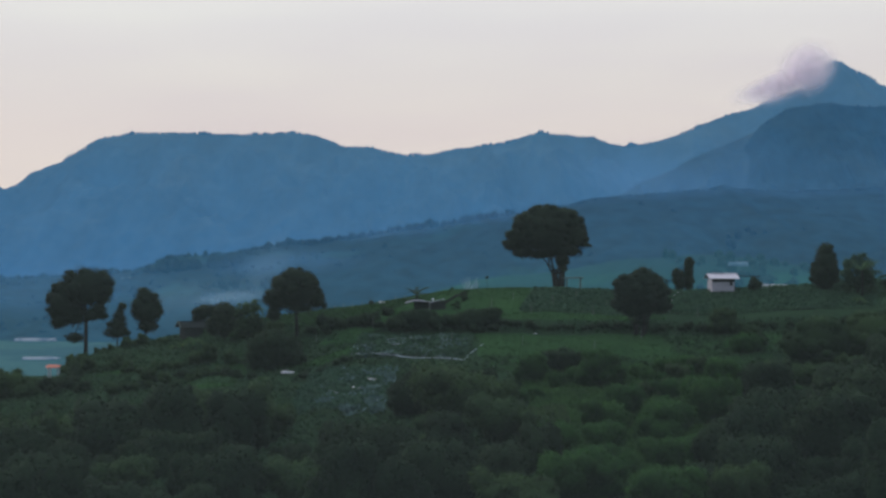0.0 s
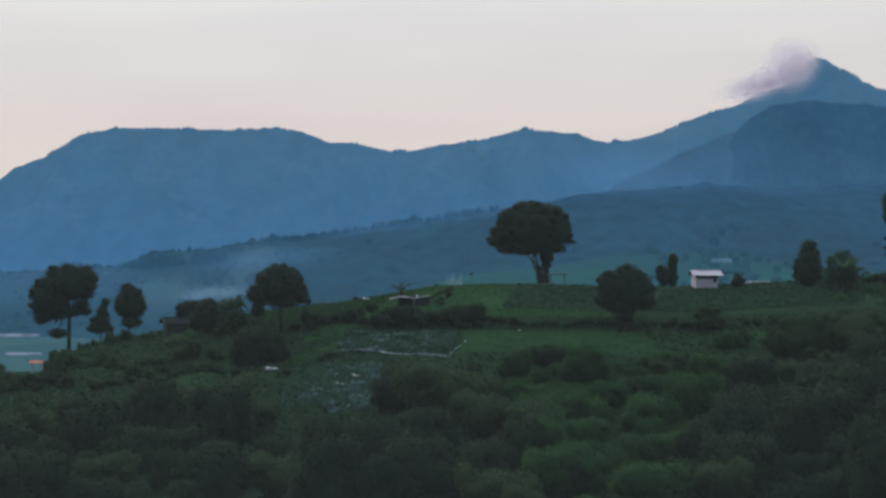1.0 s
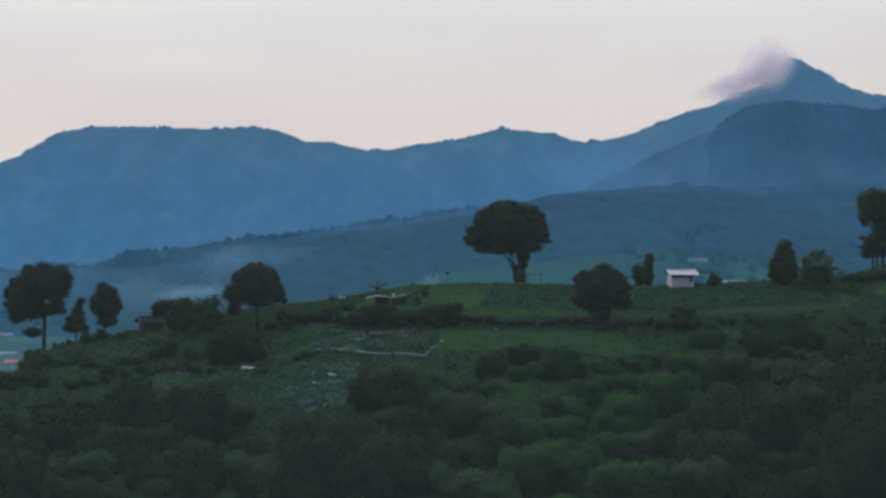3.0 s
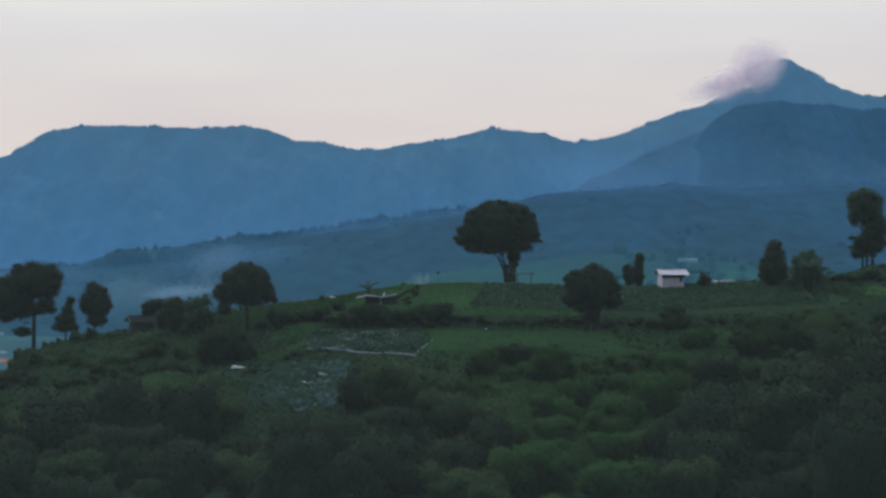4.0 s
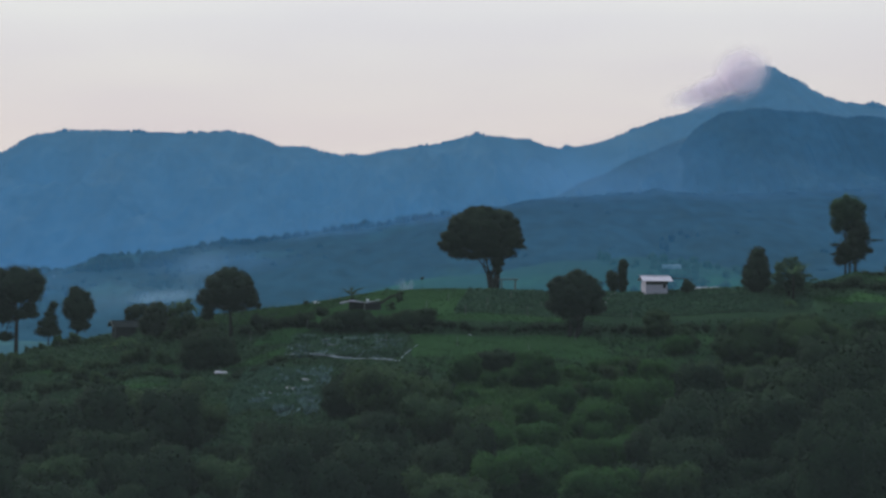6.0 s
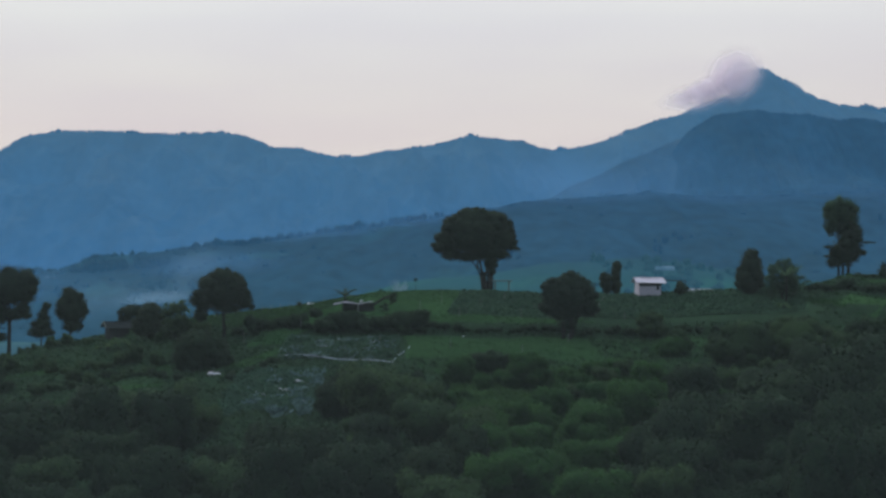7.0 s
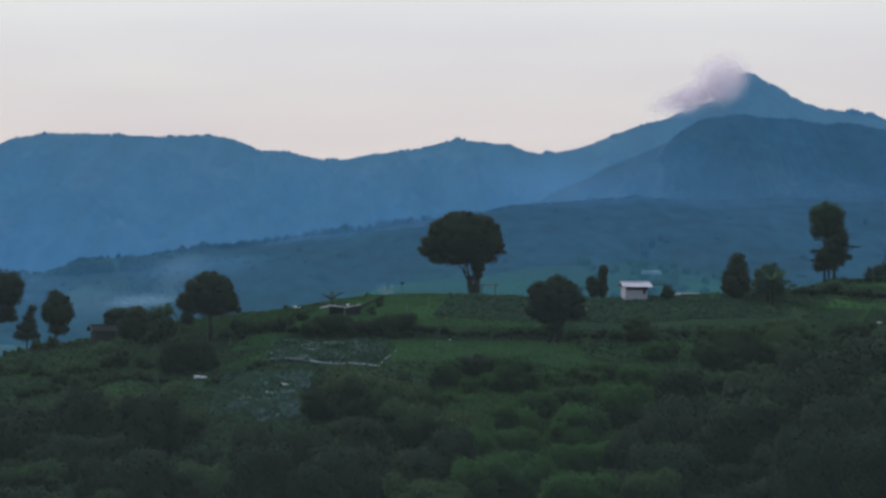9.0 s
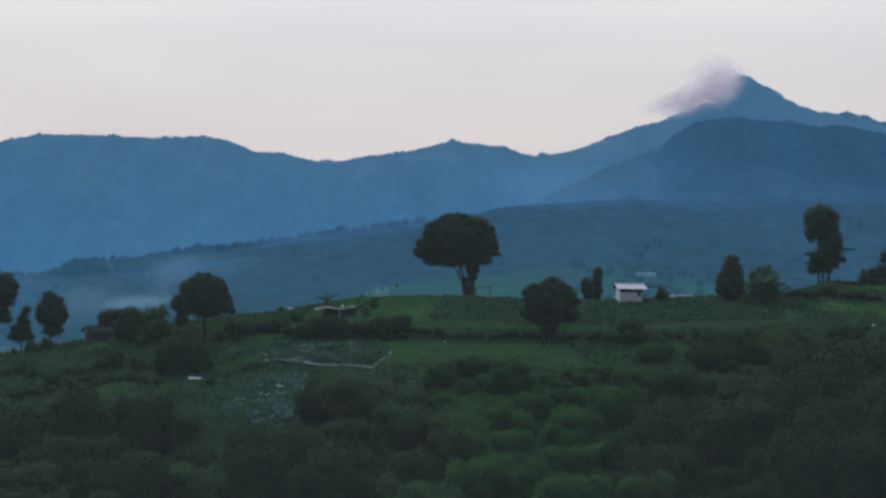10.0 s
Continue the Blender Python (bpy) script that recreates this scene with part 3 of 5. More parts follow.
for _ in range(2600):
    x, v = rw.uniform(-520, 640), rw.uniform(0.08, 0.97)
    if noise.noise(Vector((x * 0.008, v * 5, 4))) < -0.05 or (x > -40 and rw.random() < 0.85):
        continue
    fy = np.interp(x, (mid_x[0], mid_x[-1]), (1250, 900))
    pl.append((x, fy + (1700 - fy) * v, -52 + (np.interp(x, mid_x, mid_z) + 52) * v ** 0.85 - 6))
    hs.append(rw.uniform(5, 11))
for _ in range(160):
    x, y = rw.uniform(-420, -120), rw.uniform(1180, 1330)
    pl.append((x, y, -53))
    hs.append(rw.uniform(7, 15))
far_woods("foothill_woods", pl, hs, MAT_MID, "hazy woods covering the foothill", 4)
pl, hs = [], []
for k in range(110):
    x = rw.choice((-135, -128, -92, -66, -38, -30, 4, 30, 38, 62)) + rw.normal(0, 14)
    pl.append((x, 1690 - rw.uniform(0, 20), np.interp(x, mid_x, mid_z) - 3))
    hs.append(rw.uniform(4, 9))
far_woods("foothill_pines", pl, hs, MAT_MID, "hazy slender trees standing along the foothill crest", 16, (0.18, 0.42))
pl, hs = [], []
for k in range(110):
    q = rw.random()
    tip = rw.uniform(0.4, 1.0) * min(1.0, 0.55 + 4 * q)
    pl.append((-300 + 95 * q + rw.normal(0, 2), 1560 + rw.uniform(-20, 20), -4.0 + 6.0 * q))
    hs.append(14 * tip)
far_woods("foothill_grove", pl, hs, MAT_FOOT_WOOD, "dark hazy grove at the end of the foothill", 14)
pl, hs = [], []
for _ in range(260):
    x = rw.uniform(300, 1500)
    pl.append((x, 2887, np.interp(x, spur_x, spur_z) - 3))
    hs.append(rw.uniform(3, 6))
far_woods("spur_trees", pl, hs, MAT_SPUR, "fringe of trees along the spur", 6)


pl, hs = [], []
for _ in range(110):
    x = rw.normal(165, 20)
    y = rw.uniform(760, 898)
    v = (y - 640) / 260
    pl.append((x, y, -48 + (np.interp(x, low_x, low_z) + 48) * v ** 0.85 - 2))
    hs.append(rw.uniform(3.5, 8))
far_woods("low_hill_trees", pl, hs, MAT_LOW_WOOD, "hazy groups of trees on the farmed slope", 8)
pl, hs = [], []
for _ in range(70):
    x = rw.uniform(1385, 1560)
    pl.append((x, 4296, np.interp(x, far_x, far_z) - 3))
    hs.append(rw.uniform(6, 19))
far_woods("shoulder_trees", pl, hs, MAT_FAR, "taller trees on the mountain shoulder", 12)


def vapour_bank(name, x, y, z, wide, high, deep, slices, material, label, category, seed, lean=0.0):
    """A body of vapour in thin parallel slices, each a wavy oval sheet."""
    rnd = np.random.default_rng(seed)
    V, Fc, U = [], [], []
    n = 13
    for s in range(slices):
        q = (s + 0.5) / slices * 2 - 1
        k = math.sqrt(1 - q * q * 0.8)
        ox, oz = rnd.normal(0, 0.08) * wide, rnd.normal(0, 0.08) * high
        base = len(V)
        for j in range(n):
            for i in range(n):
                a, b = i / (n - 1) * 2 - 1, j / (n - 1) * 2 - 1
                V.append((a * wide * k + ox + b * lean * wide, q * deep + 0.08 * deep * math.sin(a * 4 + s) * math.cos(b * 3), b * high * k + oz))
                U.append((a, b))
        for j in range(n - 1):
            for i in range(n - 1):
                o = base + j * n + i
                Fc.append([o, o + 1, o + n + 1, o + n])
    me = mesh_of(name, V, Fc, material, True)
    uv = me.uv_layers.new(name="UVMap")
    for lp in me.loops:
        uv.data[lp.index].uv = U[lp.vertex_index]
    ob = new(name, me)
    ob.location = (x, y, z)
    return tagged(ob, label, category, "", "stuff")


vapour_bank("summit_cloud", 986.00, 4150.00, 519.00, 98, 98, 30, 3, MAT_CLOUD, "lilac-grey cloud caught on the mountain summit", "cloud", 3, 0.25)
vapour_bank("summit_cloud", 934.00, 4170.00, 470.00, 100, 62, 20, 2, MAT_CLOUD, "lower flank of the cloud trailing along the ridge", "cloud", 6, 0.5)
vapour_bank("summit_cloud", 890.00, 4180.00, 455.00, 112, 54, 20, 1, MAT_CLOUD, "thin torn edge of the summit cloud", "cloud", 5, 0.45)
vapour_bank("valley_haze", 291.44, 2150.00, 112.37, 170, 62, 60, 3, MAT_HAZE, "blue evening haze along the foot of the spur", "haze", 21, -0.4)
vapour_bank("valley_haze", 418.00, 2165.00, 140.00, 90, 75, 40, 1, MAT_HAZE, "blue evening haze against the side of the spur", "haze", 25, 0.2)
vapour_bank("valley_haze", 520.00, 2150.00, 112.00, 300, 75, 60, 1, MAT_HAZE, "blue evening haze along the foot of the spur", "haze", 24, -0.2)
vapour_bank("valley_haze", 330.00, 1650.00, 76.00, 270, 26, 20, 1, MAT_HAZE, "thin blue haze along the foothill crest", "haze", 28, 0.1)
vapour_bank("valley_haze", 640.00, 1650.00, 86.00, 270, 26, 20, 1, MAT_HAZE, "thin blue haze along the foothill crest", "haze", 29, 0.1)
vapour_bank("valley_haze", -39.11, 1650.00, 37.72, 95, 15, 20, 2, MAT_HAZE, "thin blue haze among the foothill trees", "haze", 26, 0.3)
vapour_bank("valley_haze", 58.67, 1650.00, 52.39, 95, 15, 20, 2, MAT_HAZE, "thin blue haze among the foothill trees", "haze", 27, 0.3)
vapour_bank("valley_haze", -246.56, 1050.00, -4.89, 120, 30, 30, 2, MAT_HAZE, "blue evening haze over the valley floor", "haze", 22, 0.2)
vapour_bank("valley_haze", -147.26, 1400.00, 9.11, 120, 22, 40, 2, MAT_HAZE, "blue evening haze along the foothill", "haze", 23, 0.3)
vapour_bank("wood_smoke", -58.50, 420.00, 6.60, 15, 3.4, 4, 2, MAT_LOW_SMOKE, "thin blue-white smoke drifting over the valley", "smoke", 7, 0.3)
vapour_bank("wood_smoke", -56.67, 500.00, 12.78, 13, 15, 6, 2, MAT_SMOKE, "thin blue-white smoke drifting over the valley", "smoke", 8, 0.5)
vapour_bank("wood_smoke", -90.01, 560.00, 1.54, 32, 14, 8, 2, MAT_SMOKE, "thin blue-white smoke drifting over the valley", "smoke", 9, 0.5)


def lift_veil(name, y, half, z0, z1, material, label):
    """A very thin see-through sheet added across the view in front of the hill, to lift the blacks as haze would."""
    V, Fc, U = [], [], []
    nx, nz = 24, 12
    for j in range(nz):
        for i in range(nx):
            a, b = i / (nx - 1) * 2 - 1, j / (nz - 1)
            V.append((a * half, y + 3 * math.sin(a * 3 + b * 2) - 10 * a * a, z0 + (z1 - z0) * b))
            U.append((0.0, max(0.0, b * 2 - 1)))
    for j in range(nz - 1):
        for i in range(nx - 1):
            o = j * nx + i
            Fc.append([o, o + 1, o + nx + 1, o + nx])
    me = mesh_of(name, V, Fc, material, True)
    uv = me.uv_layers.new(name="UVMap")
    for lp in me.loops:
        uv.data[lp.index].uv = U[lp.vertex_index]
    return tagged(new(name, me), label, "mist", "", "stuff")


lift_veil("black_lifting_veil", 52.0, 45.0, 4.0, 62.0, MAT_LIFT_VEIL, "thin pale see-through sheet added to lift the darks")

# ---- fields and terraces ----
strip("upper_field", (-1.0, -10.5), (9.9, 18.0), 159.5, 142.2, MAT_GRASS, 0.05, "short green grass field on the hill crest", "field", 80, 24)
strip("crop_field", (9.5, 7.3), (46.0, 42.0), 159.5, 145.6, MAT_CROP_SOIL, 0.09, "dull green crop field beside the hut", "field", 80, 24)
strip("side_field", (-19.0, -13.5), (-1.5, -10.6), 158.5, 146.0, MAT_GRASS, 0.05, "narrow grass strip along the crest", "field", 60, 16)
strip("lower_field", (2.8, 3.6), (34.0, 24.0), 138.8, 121.5, MAT_GRASS, 0.05, "bright green grass terrace below the bank", "field", 70, 20)
strip("mulched_plot", (-7.5, -7.8), (2.6, 1.6), 138.0, 129.5, MAT_CROP_SOIL, 0.05, "grey plot with plastic mulch strips", "field", 50, 14)
strip("lower_mulched_plot", (-10.4, -10.9), (-3.9, -4.3), 125.0, 106.0, MAT_GROUND, 0.05, "grey plot of dusty plants", "field", 40, 20)
strip("left_terrace", (-21.5, -21.0), (-16.6, -16.2), 130.5, 126.5, MAT_CROP_SOIL, 0.05, "small green terrace among shrubs", "field", 30, 8)
strip("small_terrace", (-10.5, -11.5), (-6.4, -7.6), 141.0, 136.5, MAT_GRASS, 0.05, "small green terrace among shrubs", "field", 30, 8)


LEDGES = []


def ledge(points, wide, label, seed, material=None):
    """A narrow grassed ledge of an old terrace, following the slope."""
    P = np.array(points, float)
    LEDGES.append((P, wide))
    run = np.concatenate([[0], np.cumsum(np.hypot(*np.diff(P, axis=0).T))])
    n = max(8, int(run[-1] / 0.4))
    V, Fc = [], []
    for k in range(n + 1):
        q = run[-1] * k / n
        x, y = np.interp(q, run, P[:, 0]), np.interp(q, run, P[:, 1])
        w = wide * (0.7 + 0.3 * math.sin(k * 0.7 + seed)) * math.sin(math.pi * min(1, max(0.08, k / n * 0.9 + 0.05)))
        for j in range(4):
            yy = y + (0.5 - j / 3) * w
            V.append((x, yy, float(ground(x, yy)) + 0.12 - 0.05 * (j in (0, 3))))
    for k in range(n):
        for j in range(3):
            o = k * 4 + j
            Fc.append([o, o + 4, o + 5, o + 1])
    tagged(new("grass_ledge", mesh_of("grass_ledge", V, Fc, material or MAT_GRASS, True)), label, "terrace", "", "structure")
    rnd = np.random.default_rng(seed)
    m = int(run[-1] * wide * 14)
    q = rnd.uniform(0, run[-1], m)
    x, y = np.interp(q, run, P[:, 0]), np.interp(q, run, P[:, 1]) + rnd.uniform(-0.5, 0.5, m) * wide
    c = np.stack([x, y, ground(x, y) + 0.16], 1)
    v, f = leaves(c, rnd.normal(0, 1, (m, 3)) * (1, 1, 0.3), 0.24, seed, 0.35, 0.6)
    tagged(new("ledge_grass", mesh_of("ledge_grass", v, f, MAT_GRASS_BLADE)), label, "grass", "", "stuff")


ledge([(-19.92, 131.50), (-17.97, 129.75), (-16.01, 127.50)], 3.5, "small grass ledge among shrubs", 1, MAT_CROP_SOIL)
ledge([(-22.99, 128.25), (-20.37, 126.75), (-16.82, 124.75)], 2.6, "grass ledge above a dark hedge", 2)
ledge([(-31.95, 140.50), (-29.50, 140.00), (-26.46, 139.00)], 2.2, "grass ledge on the open slope", 3)
ledge([(-9.74, 135.50), (-8.32, 137.00), (-6.34, 138.00)], 2.4, "grass ledge beside the mulched plot", 4)
ledge([(-11.50, 127.25), (-9.80, 129.75), (-7.97, 131.25)], 1.8, "grass ledge below the round tree", 5)
ledge([(-22.03, 113.50), (-20.06, 114.25), (-17.06, 111.25)], 3.0, "grass patch low on the slope", 6)
ledge([(0.67, 112.75), (2.00, 117.50), (3.38, 120.25)], 3.0, "grass patch beside the dark bushes", 7)
ledge([(50.22, 166.00), (51.13, 155.25), (55.12, 154.75), (59.20, 154.50)], 3.0, "pale green grass ledge between two hedges", 10, MAT_BRIGHT_GRASS)
ledge([(42.97, 150.50), (44.61, 143.75), (47.66, 143.00), (50.69, 142.25), (54.63, 142.50)], 7.0, "bright grass terrace below the hedges", 11, MAT_BRIGHT_GRASS)
ledge([(5.55, 143.4), (10.29, 143.9), (17.0, 143.8), (21.0, 143.6)], 2.6, "light grass ledge above the bank", 12)
ledge([(-12.78, 127.2), (-9.37, 132.3), (-5.34, 135.0)], 2.2, "grass path climbing the slope from the tarpaulin", 15)
ledge([(-10.26, 138.2), (-7.9, 139.6), (-5.58, 140.6)], 2.6, "grass terrace below a dark hedge", 16)
ledge([(-20.32, 134.1), (-18.5, 131.6), (-16.64, 129.5)], 2.6, "small dull grass terrace under a dark shrub", 17, MAT_CROP_SOIL)
ledge([(-22.58, 130.7), (-19.9, 128.2), (-17.22, 126.0)], 2.6, "dull grass terrace among the shrubs", 18, MAT_CROP_SOIL)
ledge([(-9.93, 145.75), (-6.82, 148.50), (-3.49, 147.25)], 1.6, "grass ledge above the hedge", 8)
ledge([(-13.72, 157.00), (-10.72, 157.25), (-7.70, 157.50)], 0.9, "pale grass verge along the crest", 14, MAT_DRY_GRASS)
ledge([(0.58, 156.50), (1.60, 166.00), (2.71, 166.00)], 1.3, "yellowish dry grass ledge beside the shed", 13, MAT_DRY_GRASS)


def tufts(name, n, region, size, material, label, category, seed, blades=4, rows=0.0, slim=0.35, up=1.5, keep=None):
    """Low plants over a stretch of slope (x span at its far and near edge, far and near depth)."""
    rnd = np.random.default_rng(seed)
    (a0, b0), (a1, b1), y0, y1 = region
    t, s = rnd.random(n), rnd.random(n)
    if rows:
        t = (np.round(t * abs(y1 - y0) / rows) * rows + rnd.normal(0, rows * 0.12, n)) / abs(y1 - y0)
    y = y0 + (y1 - y0) * t
    x = (a0 + (a1 - a0) * t) * (1 - s) + (b0 + (b1 - b0) * t) * s
    if keep is not None:
        k = keep(x, y)
        x, y = x[k], y[k]
    c = np.repeat(np.stack([x, y, ground(x, y) + size * 0.35], 1), blades, 0)
    c += rnd.normal(0, size * 0.35, c.shape) * (1, 1, 0.5)
    d = rnd.normal(0, 1, c.shape) * (1, 1, 0.3)
    d /= np.linalg.norm(d, axis=1)[:, None]
    v, f = leaves(c, d, size, seed + 1, slim, up)
    return tagged(new(name, mesh_of(name, v, f, material)), label, category, "", "stuff")


def off_fields(x, y):
    k = np.ones(len(x), bool)
    k &= ~((y > 142) & (x > -10) & (x < 43))
    k &= ~((y > 128) & (y < 139) & (x > -7.5) & (x < 20))
    k &= ~((y > 106) & (y < 125) & (x > -10.8) & (x < -4))
    for P, wide in LEDGES:
        k &= ~((x > P[:, 0].min()) & (x < P[:, 0].max()) & (y - np.interp(x, P[:, 0], P[:, 1]) < wide * 0.5) & (np.interp(x, P[:, 0], P[:, 1]) - y < wide * 0.5 + 0.6))
    return k


def patchy(x, y):
    return np.sin(x * 1.3 + y * 0.7) + np.sin(y * 1.1 - x * 0.8) + 0.8 * np.sin(x * 2.9 + 1) > 0.0


def clumped(x, y):
    return (np.sin(x * 1.9 + y * 0.5) + np.sin(y * 0.9 - x * 1.1) + 0.9 * np.sin(x * 3.7 + y * 0.3) + 0.45 * (x + 6.6) > 0.75)


tufts("meadow_grass", 9000, ((-1.0, 9.9), (-10.5, 18.0), 159.5, 142.2), 0.14, MAT_GRASS_BLADE, "short grass on the crest field", "grass", 21)
tufts("crop_plants", 12000, ((9.5, 46.0), (7.3, 42.0), 159.5, 145.6), 0.3, MAT_CROP, "rows of leafy crop plants", "crop", 22, 4, 0.9, 0.6, 1.1)
tufts("strip_grass", 2600, ((-19.0, -1.5), (-13.5, -10.6), 158.5, 146.0), 0.3, MAT_GRASS_BLADE, "short grass along the crest strip", "grass", 23)
tufts("terrace_grass", 17000, ((2.8, 34.0), (3.6, 24.0), 138.8, 121.5), 0.14, MAT_GRASS_BLADE, "bright grass on the lower terrace", "grass", 24)
tufts("dusty_plants", 1900, ((-7.5, 2.6), (-7.8, 1.6), 138.0, 129.5), 0.46, MAT_PALE_LEAF, "grey dusty plants in the mulched plot", "crop", 26, 3, 1.4, 0.4, 1.0, patchy)
tufts("mulch_crop", 2600, ((-7.5, 2.6), (-7.8, 1.6), 138.0, 129.5), 0.45, MAT_CROP, "dark leafy plants in the mulched plot", "crop", 27, 4, 1.4, 0.5)
tufts("dusty_plants_below", 1500, ((-10.4, -3.9), (-10.9, -4.3), 123.0, 104.0), 0.62, MAT_PALE_LEAF, "grey dusty plants in clumps on the lower plot", "crop", 28, 3, 2.2, 0.3, 0.2, clumped)
tufts("plot_weeds", 3000, ((-10.4, -3.9), (-10.9, -4.3), 125.0, 106.0), 0.5, MAT_CROP, "dark weeds on the lower plot", "weeds", 29, 4)
tufts("tall_grass", 16000, ((6.0, 24.5), (6.4, 11.0), 121.5, 74.0), 0.5, MAT_TALL_GRASS, "tall fresh grass and weeds on the green slope", "grass", 31, 4, 0, 0.3, 0.5)
tufts("slope_weeds", 40000, ((-48, 62), (-24, 34), 159.0, 72.0), 0.36, MAT_WEED, "rank weeds covering the slope", "weeds", 30, 3, 0, 0.5, 1.0, off_fields)

# ---- trees ----


def tree(name, x, y, lumps, label, material=None, leaf=0.3, count=5000, trunk=0.2, stems=1, spread=0.3, seed=1, core=0.7, category="tree", group="trees on the hill", thick=0.35, ragged=0.14, z=None, lean=0.5, boughs=24, fork=None, flare=1.6, roots=0):
    """A tree: one or several stems with limbs that reach into each lump of the crown, and a ragged crown of leaves."""
    material = material or MAT_DARK_LEAF
    rnd = np.random.default_rng(seed)
    base = thing(name, x, y, (drop_to(x, y) if z is None else z) - 0.1, label, category, group)
    L = np.array(lumps, float)
    low = (L[:, 2] - L[:, 4]).min()
    main = L[np.argmax(L[:, 3] * L[:, 4])]
    fork = fork or max(0.25 * main[2], min(low + 0.2, main[2] * 0.8))
    for k in range(stems):
        w = 2 * math.pi * k / max(stems, 1) + seed
        foot = np.array((math.cos(w) * spread * 0.5, math.sin(w) * spread * 0.5, 0.0)) * (stems > 1)
        top = np.array((main[0] * lean + foot[0] * flare, foot[1] * flare, fork))
        r = trunk / math.sqrt(stems)
        bits = [tube([foot * 1.35 + (0, 0, -0.2), foot * 1.1 + (0, 0, 0.25), foot * 0.75 + top * 0.35 + (rnd.normal(0, 0.04), 0, 0), top],
                     [r * 1.7, r * 1.15, r * 0.95, r * 0.75], 8, seed + k)]
        for i, (lx, ly, lz, rx, rz) in enumerate(lumps):
            if stems > 1 and i % stems != k and len(lumps) > stems:
                continue
            end = np.array((lx, ly, lz + rz * 0.2))
            reach = math.hypot(lx - top[0], ly - top[1])
            start = top - (0, 0, 0.15) if category == "shrub" or lz - fork > 1.25 * reach else top + (np.array(main[:3]) - top) * 0.6
            bits.append(bend(start, end, r * 0.42, r * 0.12, seed * 7 + i))
            for q in range(3):
                d = rnd.normal(0, 1, 3) * (rx, rx, rz) * 0.5
                mid = top + (end - top) * rnd.uniform(0.5, 0.9)
                bits.append(bend(mid, mid + d, r * 0.28, r * 0.08, seed * 13 + i * 3 + q, n=4, sides=4))
        piece("trunk", mesh_of("trunk", *join(*bits), MAT_BARK, True), base)
    for k in range(roots):
        w = 2 * math.pi * k / roots + rnd.uniform(-0.3, 0.3)
        out = max(spread, 1.0) * rnd.uniform(1.0, 1.5)
        piece("root", mesh_of("root", *tube([(math.cos(w) * spread * 0.4, math.sin(w) * spread * 0.4, 0.45), (math.cos(w) * out * 0.8, math.sin(w) * out * 0.8, 0.16), (math.cos(w) * out * 1.3, math.sin(w) * out * 1.3, -0.05)], [0.2, 0.15, 0.06], 6, k), MAT_BARK, True), base)
    full = scallop(lumps, boughs, seed)
    piece("crown", crown_of(full, count, leaf, seed, thick, ragged, core, material), base)
    return base


tree("spreading_tree", 12.54, 166.00, [(-1.40, 0.00, 6.20, 3.00, 2.15), (-1.35, 0.00, 8.20, 2.10, 1.25), (-3.05, 0.00, 7.20, 1.80, 1.45), (0.80, 0.00, 7.45, 2.00, 1.50), (-4.15, 0.00, 5.60, 1.60, 1.30), (1.55, 0.00, 6.05, 1.65, 1.50), (-5.15, 0.00, 5.00, 0.85, 0.62), (-5.75, 0.00, 5.30, 0.45, 0.34), (2.80, 0.00, 5.10, 0.75, 0.34), (3.30, 0.00, 5.00, 0.42, 0.20), (1.50, 0.00, 4.40, 0.95, 0.65), (-3.80, 0.00, 4.25, 1.30, 0.65), (-1.95, 0.00, 4.05, 1.35, 0.52), (0.35, 0.00, 3.40, 0.75, 0.90), (-0.10, 0.00, 4.60, 1.84, 1.00), (0.60, 0.00, 2.55, 0.42, 0.50), (0.30, 0.00, 8.30, 1.20, 0.85)],
     "broad dark spreading tree with several stems on the crest", leaf=0.21, count=28000, trunk=0.6, stems=6, spread=0.6, seed=3, core=0.86, lean=0.0, fork=2.0, flare=1.9, roots=9, boughs=130, thick=0.22, ragged=0.10)
tree("tall_tree", -38.86, 166.00, [(0.10, 0.00, 8.40, 2.65, 2.20), (-2.40, 0.00, 6.55, 1.85, 1.85), (1.75, 0.00, 7.80, 1.05, 1.60), (-2.95, 0.00, 4.65, 1.05, 0.85), (1.30, 0.00, 5.90, 1.00, 0.75), (-0.10, 0.00, 9.85, 1.10, 0.75), (-1.60, 0.00, 9.50, 1.05, 0.80), (1.10, 0.00, 9.35, 1.00, 0.80), (-2.60, 0.00, 8.20, 1.15, 1.00), (-1.25, 0.00, 2.90, 1.15, 0.55), (-0.95, 0.00, 5.60, 1.05, 0.80), (2.30, 0.00, 8.40, 0.55, 0.60), (-1.40, 0.00, 4.95, 1.20, 0.75), (0.55, 0.00, 5.40, 1.10, 0.75), (-3.30, 0.00, 5.60, 0.90, 0.95), (1.75, 0.00, 5.30, 0.70, 0.50)],
     "tall dark tree with a broad crown and one low side branch", leaf=0.25, count=13000, trunk=0.24, seed=5, core=0.8, thick=0.34, ragged=0.13, fork=4.6, lean=0.0, boughs=44)
tree("slim_tree", -35.42, 166.00, [(-0.10, 0.00, 2.27, 1.42, 0.60), (0.00, 0.00, 3.10, 1.08, 0.75), (0.10, 0.00, 4.00, 0.66, 0.70), (0.20, 0.00, 4.65, 0.36, 0.45), (0.50, 0.00, 5.15, 0.50, 0.42)],
     "small dark cone-shaped tree with a thin tip", leaf=0.2, count=4200, trunk=0.1, seed=7, core=0.7, thick=0.4, boughs=14)
